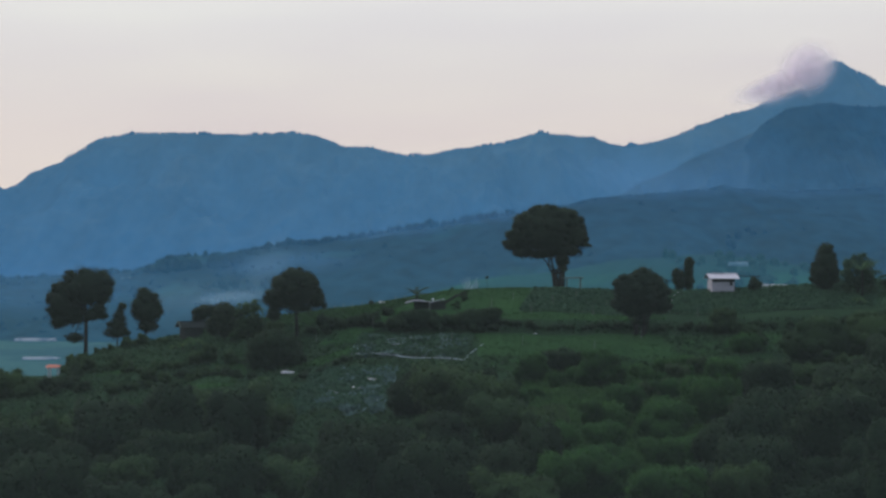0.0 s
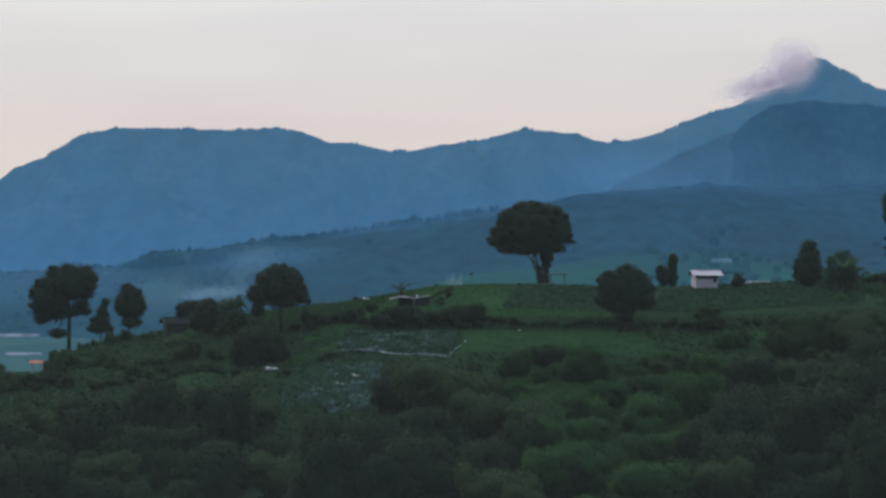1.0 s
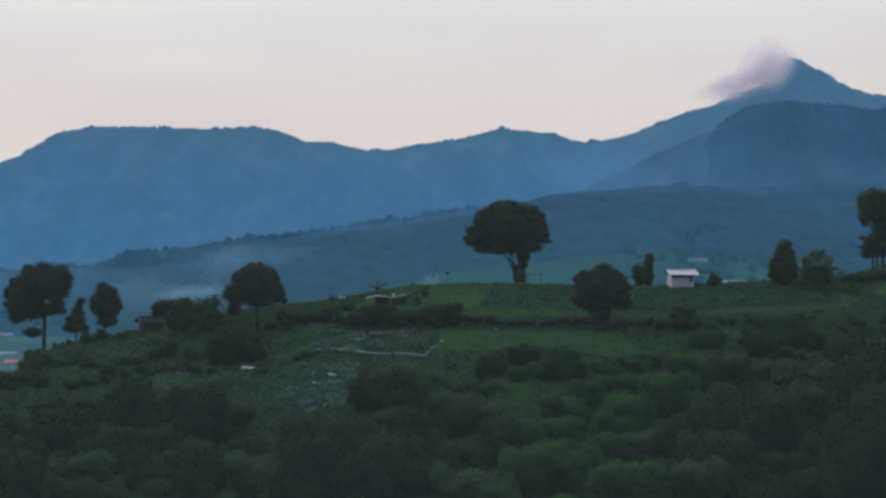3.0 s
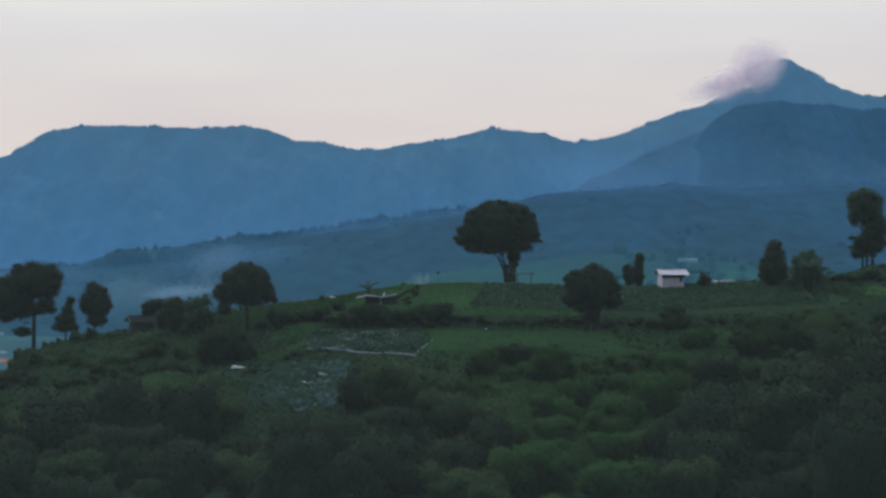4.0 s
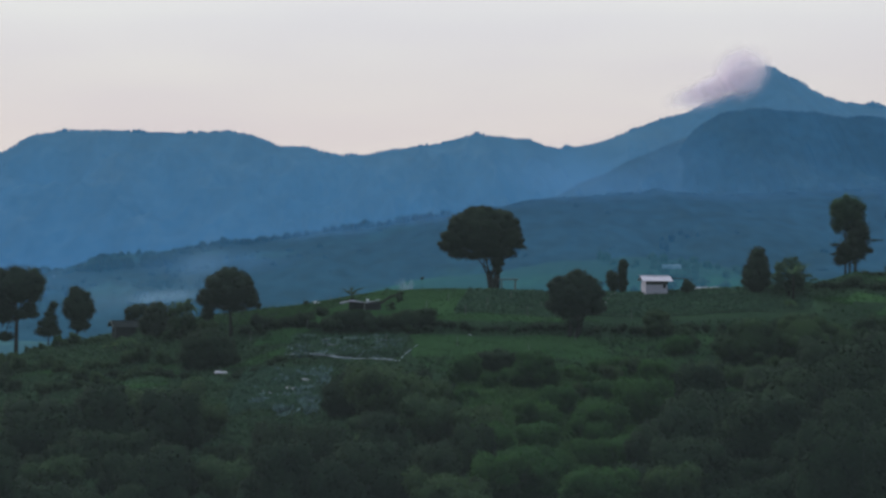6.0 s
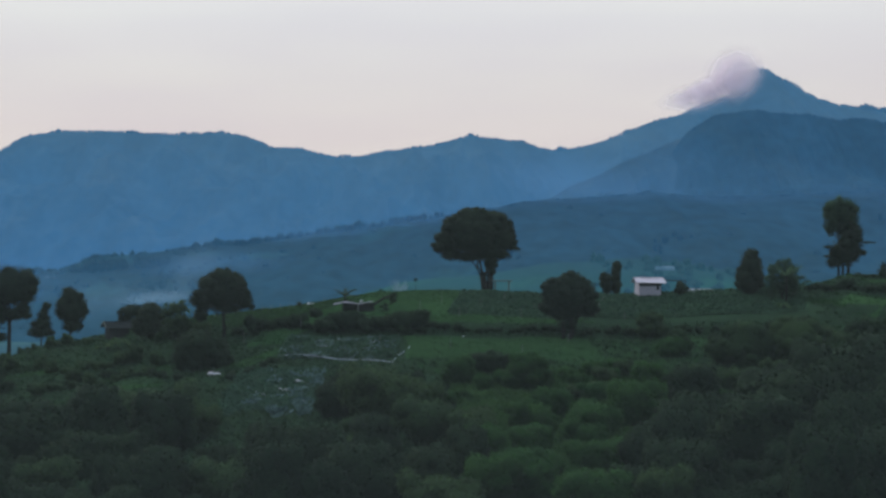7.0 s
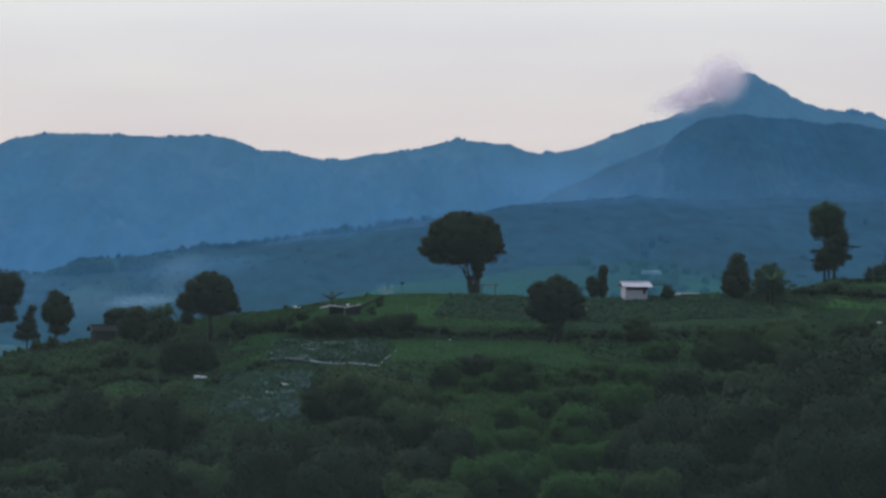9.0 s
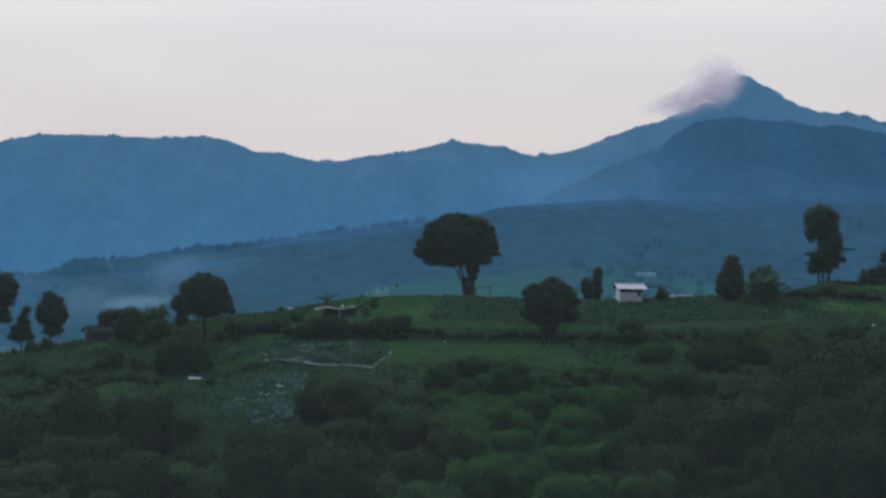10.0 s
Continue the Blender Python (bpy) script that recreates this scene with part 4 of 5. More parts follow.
tree("oval_tree", -32.60, 166.00, [(0.47, 0.00, 3.80, 1.52, 1.65), (0.16, 0.00, 5.27, 1.00, 0.90), (0.47, 0.00, 2.15, 1.10, 0.75), (1.50, 0.00, 4.00, 0.62, 1.05), (-0.76, 0.00, 3.70, 0.70, 0.90), (-0.04, 0.00, 5.95, 0.58, 0.42), (0.85, 0.00, 5.10, 0.70, 0.70), (-0.35, 0.00, 4.70, 0.65, 0.70)],
     "dark oval tree on a thin trunk", leaf=0.21, count=7500, trunk=0.13, seed=9, core=0.82, thick=0.26, boughs=20, fork=1.4)
tree("round_tree", -13.50, 141.25, [(-0.20, 0.00, 4.10, 2.25, 1.85), (-2.00, 0.00, 3.35, 1.05, 1.05), (-2.20, 0.00, 2.00, 0.72, 0.62), (1.80, 0.00, 3.45, 0.78, 0.98), (2.45, 0.00, 2.85, 0.36, 0.36), (-0.20, 0.00, 5.60, 1.25, 0.78), (0.25, 0.00, 2.65, 1.35, 0.40), (-1.35, 0.00, 5.00, 0.95, 0.80), (0.95, 0.00, 5.10, 0.95, 0.80)],
     "dark round-headed tree at the field edge", ragged=0.09, thick=0.22, boughs=70, leaf=0.19, count=16000, trunk=0.17, stems=2, spread=0.35, seed=11, core=0.82, fork=1.9)
tree("bushy_tree", 17.93, 138.75, [(0.10, 0.00, 3.84, 1.90, 1.60), (-1.54, 0.00, 4.30, 0.98, 1.22), (-1.63, 0.00, 2.95, 0.98, 0.82), (0.43, 0.00, 5.05, 1.20, 1.12), (1.70, 0.00, 4.15, 0.98, 1.22), (1.95, 0.00, 2.80, 0.98, 0.82), (0.10, 0.00, 2.40, 1.50, 0.52), (-0.75, 0.00, 4.95, 0.75, 0.80), (1.25, 0.00, 5.00, 0.62, 0.66), (-0.70, 0.00, 2.15, 0.95, 0.45), (0.20, 0.00, 1.45, 0.60, 0.70)],
     "dense dark round tree in the crop field", ragged=0.11, thick=0.24, boughs=70, leaf=0.19, count=17000, trunk=0.34, stems=4, spread=0.75, seed=13, core=0.82)
tree("cypress", 26.74, 166.00, [(0.00, 0.00, 1.24, 0.55, 1.23), (0.00, 0.00, 2.65, 0.55, 1.35), (0.06, 0.00, 3.39, 0.49, 0.61)],
     "slim dark cypress beside the white hut", leaf=0.2, count=3000, trunk=0.08, seed=15, core=0.8, ragged=0.06)
tree("small_tree", 25.76, 166.00, [(-0.18, 0.00, 1.75, 0.74, 0.98), (0.06, 0.00, 0.95, 0.55, 0.74), (-0.31, 0.00, 2.24, 0.49, 0.55)],
     "small dark bushy tree beside a cypress", leaf=0.2, count=2200, trunk=0.08, seed=16, core=0.7)
tree("column_tree", 39.12, 156.25, [(0.00, 0.00, 1.42, 1.28, 1.39), (0.08, 0.00, 3.04, 1.12, 1.39), (0.05, 0.00, 4.20, 0.80, 0.80), (-0.81, 0.00, 2.11, 0.75, 0.81), (0.81, 0.00, 2.00, 0.75, 1.27)],
     "dense dark upright tree on the crest", leaf=0.22, count=7000, trunk=0.16, seed=17, core=0.85, ragged=0.15)
tree("shaggy_tree", 41.50, 152.25, [(-0.20, 0.00, 2.50, 1.20, 1.30), (-0.95, 0.00, 1.50, 0.95, 1.20), (0.80, 0.00, 1.70, 0.98, 1.20), (0.10, 0.00, 3.75, 0.75, 0.60), (1.00, 0.00, 3.20, 0.55, 0.52), (-0.95, 0.00, 3.20, 0.55, 0.58), (1.85, 0.00, 2.45, 0.62, 0.20), (2.45, 0.00, 2.00, 0.42, 0.15)],
     "shaggy lighter green tree with loose arching branches", material=MAT_PALE_TREE, leaf=0.32, count=5000, trunk=0.14, seed=19, core=0.25, thick=0.8, ragged=0.3)
tree("tall_pale_tree", 51.67, 166.00, [(0.04, 0.00, 7.32, 1.72, 1.84), (-0.90, 0.00, 6.37, 1.05, 1.35), (1.13, 0.00, 6.71, 0.86, 1.48), (0.03, 0.00, 8.45, 1.05, 0.74), (-1.21, 0.00, 5.74, 0.61, 0.86)],
     "tall green tree with a domed crown on thin stems", material=MAT_PALE_TREE, leaf=0.24, count=7500, trunk=0.16, stems=2, spread=0.5, seed=21, core=0.6, thick=0.4)
tree("dark_conifer", 52.50, 166.00, [(0.08, 0.00, 3.97, 1.35, 2.21), (-0.54, 0.00, 2.58, 1.35, 1.23), (0.71, 0.00, 4.91, 0.74, 1.23), (-1.24, 0.00, 2.82, 0.74, 0.98), (0.85, 0.00, 3.04, 0.61, 0.98), (-1.67, 0.00, 1.76, 0.74, 0.61), (1.62, 0.00, 2.86, 0.43, 0.37), (2.12, 0.00, 3.99, 0.86, 0.12), (-2.20, 0.00, 3.44, 0.61, 0.18), (-2.32, 0.00, 2.43, 0.49, 0.12)],
     "dark ragged tree growing through its taller neighbour", leaf=0.26, count=7500, trunk=0.15, stems=2, spread=0.4, seed=23, core=0.75, ragged=0.25)
tree("edge_tree", 57.72, 166.00, [(0.12, 0.00, 1.07, 1.72, 0.80), (1.39, 0.00, 1.40, 1.54, 1.11), (-1.16, 0.00, 0.74, 0.74, 0.49), (3.30, 0.00, 2.05, 1.84, 1.84)],
     "low dark tree behind the terrace hedge", leaf=0.28, count=4500, trunk=0.12, seed=25, core=0.6, ragged=0.2)
tree("corner_tree", 59.76, 166.00, [(0.10, 0.00, 2.92, 1.48, 0.98), (0.60, 0.00, 3.87, 1.23, 0.86)],
     "dark leaning tree at the terrace end", leaf=0.28, count=2500, trunk=0.12, seed=26, core=0.5, ragged=0.2)
tree("valley_edge_tree", -24.75, 158.00, [(-0.11, 0.00, 1.94, 1.14, 0.68), (0.45, 0.00, 2.34, 0.85, 0.57), (-0.68, 0.00, 1.37, 0.57, 0.51)],
     "low flat-topped dark tree beside the hut", leaf=0.25, count=2800, trunk=0.1, seed=27, core=0.6)
tree("field_edge_tree", -21.23, 148.50, [(0.00, 0.00, 2.21, 1.32, 1.21), (-0.11, 0.00, 3.03, 0.88, 0.66), (0.39, 0.00, 1.11, 1.43, 1.10), (-0.99, 0.00, 1.38, 0.88, 0.99)],
     "dark green bushy tree at the field edge", leaf=0.25, count=5200, trunk=0.12, seed=29, core=0.8)
tree("loose_tree", -18.55, 144.75, [(0.00, 0.00, 2.96, 1.07, 0.64), (-0.70, 0.00, 2.69, 0.64, 0.54), (0.75, 0.00, 3.23, 0.54, 0.54), (0.11, 0.00, 1.35, 1.29, 1.18)],
     "loose-leaved green tree between two dark trees", material=MAT_LEAF, leaf=0.34, count=2400, trunk=0.1, seed=31, core=0.4, thick=0.6, ragged=0.25)
tree("hut_bush", 32.31, 157.75, [(0.00, 0.00, 0.71, 0.70, 0.64), (-0.23, 0.00, 1.24, 0.35, 0.35)],
     "small dark shrub behind the white hut", leaf=0.2, count=1000, trunk=0.05, seed=33, core=0.7, category="shrub")
tree("sapling", 4.80, 166.00, [(0.00, 0.00, 1.47, 0.18, 0.15)],
     "thin dark sapling on the crest", leaf=0.13, count=120, trunk=0.022, seed=34, core=0.5)
tree("round_shrub", -14.29, 129.00, [(0.00, 0.00, 1.46, 2.01, 1.72), (-1.19, 0.00, 0.74, 1.34, 1.24), (1.43, 0.00, 0.98, 1.15, 1.43), (-0.24, 0.00, 2.51, 1.19, 0.76)],
     "large dark round shrub on the slope", material=MAT_SHRUB_DARK, leaf=0.24, count=9000, trunk=0.12, seed=35, core=0.85, category="shrub")


tree("low_bush", -7.43, 158.00, [(0.00, 0.00, 0.41, 0.29, 0.23)],
     "small dark bush on the crest strip", leaf=0.14, count=300, trunk=0.03, seed=36, core=0.7, category="shrub", boughs=4)


tree("round_dark_bush", 9.72, 121.50, [(-0.09, 0.00, 1.15, 1.35, 0.95), (-1.35, 0.00, 0.98, 0.95, 0.85), (1.45, 0.00, 1.02, 1.05, 0.85)],
     "dark round bush standing in the green terrace", material=MAT_SHRUB_DARK, leaf=0.2, count=5200, trunk=0.08, seed=37, core=0.85, category="shrub", ragged=0.08, thick=0.2)
tree("pale_bush", 6.93, 116.25, [(-0.04, 0.00, 1.15, 1.12, 1.12), (-0.65, 0.00, 0.63, 0.78, 0.69), (0.65, 0.00, 0.63, 0.78, 0.78)],
     "fresh green rounded bush below the terrace", material=MAT_SHRUB_LIGHT, leaf=0.2, count=4200, trunk=0.08, seed=38, core=0.85, category="shrub", ragged=0.08, thick=0.2)
tree("pale_bush", 11.53, 112.75, [(0.00, 0.00, 1.68, 1.42, 1.42), (-0.84, 0.00, 0.93, 1.00, 1.00), (1.04, 0.00, 1.10, 1.09, 1.09)],
     "fresh green rounded bush below the terrace", material=MAT_SHRUB_LIGHT, leaf=0.2, count=6200, trunk=0.08, seed=39, core=0.85, category="shrub", ragged=0.08, thick=0.2)
tree("round_shrub", -1.68, 103.25, [(0.00, 0.00, 1.78, 1.76, 1.61), (-0.99, 0.00, 1.24, 0.99, 1.15), (1.38, 0.00, 1.47, 1.38, 1.38), (0.15, 0.00, 2.70, 1.07, 0.84)],
     "large dark round shrub below the mulched plot", material=MAT_SHRUB_DARK, leaf=0.18, count=8500, trunk=0.12, seed=40, core=0.86, category="shrub", ragged=0.08, thick=0.2)
tree("round_shrub", 31.20, 126.50, [(0.00, 0.00, 1.91, 2.16, 1.87), (-1.64, 0.00, 1.34, 1.41, 1.31), (1.64, 0.00, 1.62, 1.69, 1.59), (0.23, 0.00, 3.08, 1.41, 0.94)],
     "large leafy round shrub on the upper slope", material=MAT_SHRUB, leaf=0.2, count=8500, trunk=0.12, seed=52, core=0.86, category="shrub", ragged=0.08, thick=0.2)
tree("round_shrub", 35.65, 126.50, [(0.00, 0.00, 2.25, 2.34, 2.06), (-1.64, 0.00, 1.60, 1.59, 1.50), (1.87, 0.00, 1.88, 1.87, 1.78)],
     "large dark round shrub on the upper slope", material=MAT_SHRUB, leaf=0.2, count=8500, trunk=0.12, seed=53, core=0.86, category="shrub", ragged=0.08, thick=0.2)
tree("field_shrub", 25.65, 138.50, [(-0.10, 0.00, 1.35, 1.13, 1.13), (0.62, 0.00, 0.79, 0.82, 0.77), (-0.62, 0.00, 0.74, 0.77, 0.72)],
     "mid-green leafy shrub growing in the crop field", material=MAT_SHRUB, leaf=0.2, count=4200, trunk=0.08, seed=55, core=0.85, category="shrub", ragged=0.1, thick=0.25)
tree("field_shrub", 27.04, 133.25, [(0.00, 0.00, 1.02, 0.89, 0.99), (0.64, 0.00, 0.62, 0.64, 0.64), (-0.59, 0.00, 0.53, 0.59, 0.54)],
     "mid-green leafy shrub at the foot of the crops", material=MAT_SHRUB, leaf=0.2, count=3400, trunk=0.08, seed=56, core=0.85, category="shrub", ragged=0.1, thick=0.25)
tree("shed_bush", -2.40, 141.00, [(0.00, 0.00, 0.80, 1.85, 0.80), (-1.40, 0.00, 0.60, 1.00, 0.65), (1.35, 0.00, 0.70, 1.05, 0.65), (0.30, 0.00, 1.20, 1.10, 0.45)],
     "broad dark overgrown bush below the tin shed", material=MAT_SHRUB_DARK, leaf=0.18, count=6500, trunk=0.08, seed=57, core=0.85, category="shrub", ragged=0.12, thick=0.25)
tree("shed_bush", 2.75, 140.60, [(0.00, 0.00, 0.75, 1.90, 0.80), (-1.60, 0.00, 0.55, 1.10, 0.60), (1.50, 0.00, 0.90, 1.10, 0.75), (1.90, 0.00, 1.40, 0.90, 0.40), (0.20, 0.00, 1.15, 1.00, 0.40)],
     "broad dark overgrown bush on the terrace bank", material=MAT_SHRUB_DARK, leaf=0.18, count=6500, trunk=0.08, seed=58, core=0.85, category="shrub", ragged=0.12, thick=0.25)
tree("valley_bush", -41.72, 149.00, [(-0.11, 0.00, 1.51, 1.43, 1.43), (-1.27, 0.00, 1.13, 1.32, 1.43), (1.10, 0.00, 0.96, 0.88, 0.99)],
     "green bushy shrub on the low crest", material=MAT_SHRUB, leaf=0.2, count=4800, trunk=0.08, seed=54, core=0.8, category="shrub")


def fronds(name, x, y, height, count, length, material, label, seed, droop=0.6, wide=0.16, category="palm", pinnate=True):
    """A plant with a stem and a head of arching fronds, each with its leaflets."""
    rnd = np.random.default_rng(seed)
    base = thing(name, x, y, drop_to(x, y) - 0.05, label, category, "palms and bananas")
    piece("trunk", mesh_of("trunk", *tube([(0, 0, -0.1), (0.05, 0, height * 0.5), (0, 0, height)], [0.12, 0.09, 0.07], 7, seed), MAT_BARK, True), base)
    for k in range(count):
        w = 2 * math.pi * k / count + rnd.uniform(-0.3, 0.3)
        rise, lng = rnd.uniform(0.35, 1.3), length * rnd.uniform(0.75, 1.15)
        V, Fc = [], []
        n = 9
        pts = [np.array((math.cos(w) * lng * t, math.sin(w) * lng * t, height + lng * (rise * t - droop * t * t * (0.6 + rise)))) for t in np.linspace(0, 1, n)]
        side = np.array((-math.sin(w), math.cos(w), 0.0))
        for i in range(n - 1):
            t = (i + 0.5) / (n - 1)
            half = wide * lng * math.sin(math.pi * min(1, t * 0.9 + 0.12))
            for sgn in (-1, 1):
                o = len(V)
                a, b = pts[i], pts[i] + (pts[i + 1] - pts[i]) * (0.7 if pinnate else 1.0)
                out = side * sgn * half + (pts[i + 1] - pts[i]) * (0.8 if pinnate else 0.1) - np.array((0, 0, half * 0.35))
                V += [a, b, b + out, a + out]
                Fc.append([o, o + 1, o + 2, o + 3])
        piece("frond", mesh_of("frond", V, Fc, material), base)
    return base


fronds("tree_fern", -2.73, 156.75, 0.6, 13, 1.85, MAT_SHRUB_DARK, "dark tree fern with spreading fronds behind the shed", 41, 0.42, 0.1)
fronds("banana_plant", -25.02, 146.25, 0.5, 4, 1.0, MAT_YELLOW, "yellow-green banana plant below the wooden hut", 42, 0.3, 0.12, "banana plant", False)
fronds("banana_plant", -23.82, 145.50, 0.8, 8, 1.5, MAT_BANANA, "green banana plant below the wooden hut", 43, 0.9, 0.14, "banana plant", False)
fronds("banana_plant", -26.03, 148.25, 0.3, 3, 0.7, MAT_YELLOW, "small yellowing banana plant on the slope", 44, 0.7, 0.2, "banana plant", False)
fronds("banana_plant", -19.29, 155.00, 1.6, 8, 1.7, MAT_LEAF, "tall banana plant between dark trees", 45, 0.9, 0.14, "banana plant", False)
fronds("feather_palm", 41.30, 150.25, 2.7, 24, 2.0, MAT_PALE_TREE, "tall shaggy palm with feathery arching fronds on the crest", 48, 0.3, 0.08, "palm", True)
fronds("banana_plant", 40.20, 147.25, 0.5, 6, 1.1, MAT_BANANA, "pale green banana plant in the crops", 47, 0.9, 0.16, "banana plant", False)

# ---- shrubs: eight grown shapes, set out over the slope ----


def shrub_shape(seed, tall, material, count=5200, leaf=0.12):
    """A shrub of several rounded masses: a wide body, boughs round it and many small tufts on top."""
    rnd = np.random.default_rng(seed)
    lumps = [(0, 0, 0.58 * tall, 0.85, 0.52 * tall)]
    for k in range(8):
        a, r = k * 0.785 + rnd.uniform(-0.4, 0.4), rnd.uniform(0.35, 0.85)
        lumps.append((math.cos(a) * r, math.sin(a) * r, rnd.uniform(0.3, 1.0) * tall, rnd.uniform(0.28, 0.5), rnd.uniform(0.25, 0.42) * tall))
    full = scallop(lumps, 24, seed, 0.0)
    me = crown_of(full, count, leaf, seed, 0.3, 0.16, 0.8, material, lumps)
    stem = mesh_of("stem", *join(*[bend((0, 0, -0.3), (math.cos(k * 2.1) * 0.4, math.sin(k * 2.1) * 0.4, 0.7 * tall), 0.06, 0.02, seed + k) for k in range(3)]), MAT_BARK)
    return me, stem


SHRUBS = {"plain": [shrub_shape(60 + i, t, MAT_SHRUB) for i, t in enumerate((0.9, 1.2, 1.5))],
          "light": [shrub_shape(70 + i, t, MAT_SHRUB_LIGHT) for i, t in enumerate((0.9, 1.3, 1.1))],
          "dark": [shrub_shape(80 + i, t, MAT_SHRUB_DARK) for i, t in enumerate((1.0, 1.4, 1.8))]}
HEDGE_SHRUBS = {"plain": [shrub_shape(160 + i, t, MAT_SHRUB, 2600, 0.15) for i, t in enumerate((0.9, 1.2, 1.5))],
                "dark": [shrub_shape(180 + i, t, MAT_SHRUB_DARK, 2600, 0.15) for i, t in enumerate((1.0, 1.3, 1.6))]}
SHRUB_WORDS = {"plain": "green leafy shrub on the slope", "light": "fresh light green shrub on the slope", "dark": "dark leafy shrub on the slope"}


def shrub(kind, x, y, size, seed, group="shrubs on the slope", label=""):
    crown, stem = SHRUBS[kind][seed % 3]
    base = thing("shrub", x, y, drop_to(x, y) - 0.12, label or SHRUB_WORDS[kind], "shrub", group, seed * 47.0)
    base.scale = (size, size * 1.05, size * (0.85 + 0.5 * (((seed * 7) % 10) / 10) ** 2))
    piece("crown", crown, base)
    piece("stem", stem, base)


def along(points, step, kind, size, seed, label, name="hedge"):
    """A hedge: one thing whose shrubs grow along a line."""
    rnd = np.random.default_rng(seed)
    P = np.array(points, float)
    run = np.concatenate([[0], np.cumsum(np.hypot(*np.diff(P, axis=0).T))])
    x0, y0 = P[0]
    base = thing(name, x0, y0, drop_to(x0, y0) - 0.12, label, "hedge", "hedges on the hill")
    for k, s in enumerate(np.arange(0, run[-1], step)):
        x, y = np.interp(s, run, P[:, 0]) + rnd.normal(0, 0.2), np.interp(s, run, P[:, 1]) + rnd.normal(0, 0.25)
        q = size * rnd.uniform(0.7, 1.25)
        at = pose(x - x0, y - y0, drop_to(x, y) - drop_to(x0, y0), 0, 0, (seed + k) * 47.0) @ Matrix.Diagonal((q, q * 1.05, q * rnd.uniform(0.8, 1.15), 1))
        crown, stem = HEDGE_SHRUBS[kind][(seed + k) % 3]
        bush = piece("bush", crown, base, "", at)
        piece("stem", stem, bush)


along([(-12.0, 141.3), (-4.0, 141.0), (5.0, 140.6)], 1.25, "dark", 0.72, 100, "dark hedge shrub along the terrace bank")
along([(5.2, 140.4), (19.0, 140.2), (38.0, 140.2)], 0.62, "dark", 0.42, 130, "low dark hedge along the foot of the bank")
along([(-10.63, 140.75), (-7.65, 143.50), (-5.07, 148.75)], 0.95, "dark", 0.5, 200, "dark ragged hedge climbing the slope to the shed")
along([(-4.36, 140.00), (-2.03, 140.75), (0.83, 140.25)], 1.0, "dark", 0.75, 220, "dark overgrown hedge below the shed")
along([(45.19, 156.25), (46.65, 152.25), (48.92, 148.50), (52.64, 147.75), (55.39, 147.50)], 0.9, "dark", 0.6, 300, "dark hedge shrub on the terrace edge")
along([(50.82, 158.00), (53.76, 157.75), (56.52, 157.00), (60.34, 157.50)], 0.9, "dark", 0.5, 330, "dark hedge shrub on the upper terrace")
along([(-41.44, 166.00), (-33.22, 143.75), (-29.98, 142.25)], 1.5, "plain", 0.7, 560, "low green shrubs on the open slope")
along([(-35.60, 166.00), (-31.00, 156.75), (-28.6, 155.60), (-27.6, 155.30)], 1.3, "plain", 0.6, 360, "dark shrub along the crest")
along([(-39.59, 166.00), (-38.06, 166.00), (-35.60, 166.00)], 1.2, "plain", 0.7, 380, "green shrub along the crest")
along([(-40.42, 152.00), (-36.23, 143.00), (-34.17, 140.00), (-35.06, 147.00)], 1.2, "dark", 0.7, 390, "dark shrub round the red shelter")
along([(-50.05, 166.00), (-43.79, 152.75), (-41.40, 150.25), (-38.99, 145.00)], 1.2, "plain", 1.15, 400, "green shrub along the crest")
along([(-26.24, 130.25), (-23.44, 130.75), (-20.57, 131.00), (-17.63, 134.50)], 1.1, "plain", 0.7, 420, "dark hedge shrub above a terrace")
along([(-11.22, 121.8), (-9.6, 125.5), (-7.83, 128.7)], 0.8, "dark", 0.42, 640, "dark low hedge climbing beside the grey plot")
along([(-27.04, 130.6), (-23.48, 133.6), (-19.77, 131.0), (-16.0, 126.0)], 0.8, "dark", 0.4, 660, "dark low hedge between two terraces")
along([(-28.62, 139.50), (-24.87, 138.75), (-20.46, 136.75)], 1.3, "plain", 0.75, 440, "green shrub on the slope")
along([(-19.48, 144.50), (-18.00, 147.75), (-15.54, 142.75)], 1.4, "plain", 0.75, 460, "green shrubs beside the round tree")
along([(-2.46, 112.50), (-1.42, 112.75), (0.67, 112.50), (3.21, 114.00)], 1.5, "dark", 1.0, 480, "dark shrub below the mulched plot")

CLEAR = [(-12.86, 126.25), (-13.28, 126.25), (-12.32, 126.00), (-42.48, 166.00), (-43.28, 166.00), (-37.22, 148.00), (-6.91, 129.50), (-3.98, 128.00), (-1.13, 127.25), (1.68, 126.25), (2.96, 131.00), (-5.55, 111.75), (-6.86, 113.00), (-6.09, 106.75), (-8.48, 112.25), (-10.16, 117.25), (-7.04, 103.25), (-6.17, 115.75), (-8.04, 118.00), (-18.52, 130.25), (-21.23, 126.25), (-10.55, 136.25), (-10.06, 130.00), (-3.99, 114.50), (-4.85, 117.00), (-4.00, 109.00)]
along([(1.04, 147.75), (1.81, 152.50), (2.57, 157.50)], 0.8, "dark", 0.3, 520, "dark low hedge climbing from the shed to the crest")
along([(2.64, 139.50), (4.97, 139.75)], 0.9, "dark", 0.7, 530, "dark hedge at the field corner")
rs = np.random.default_rng(77)
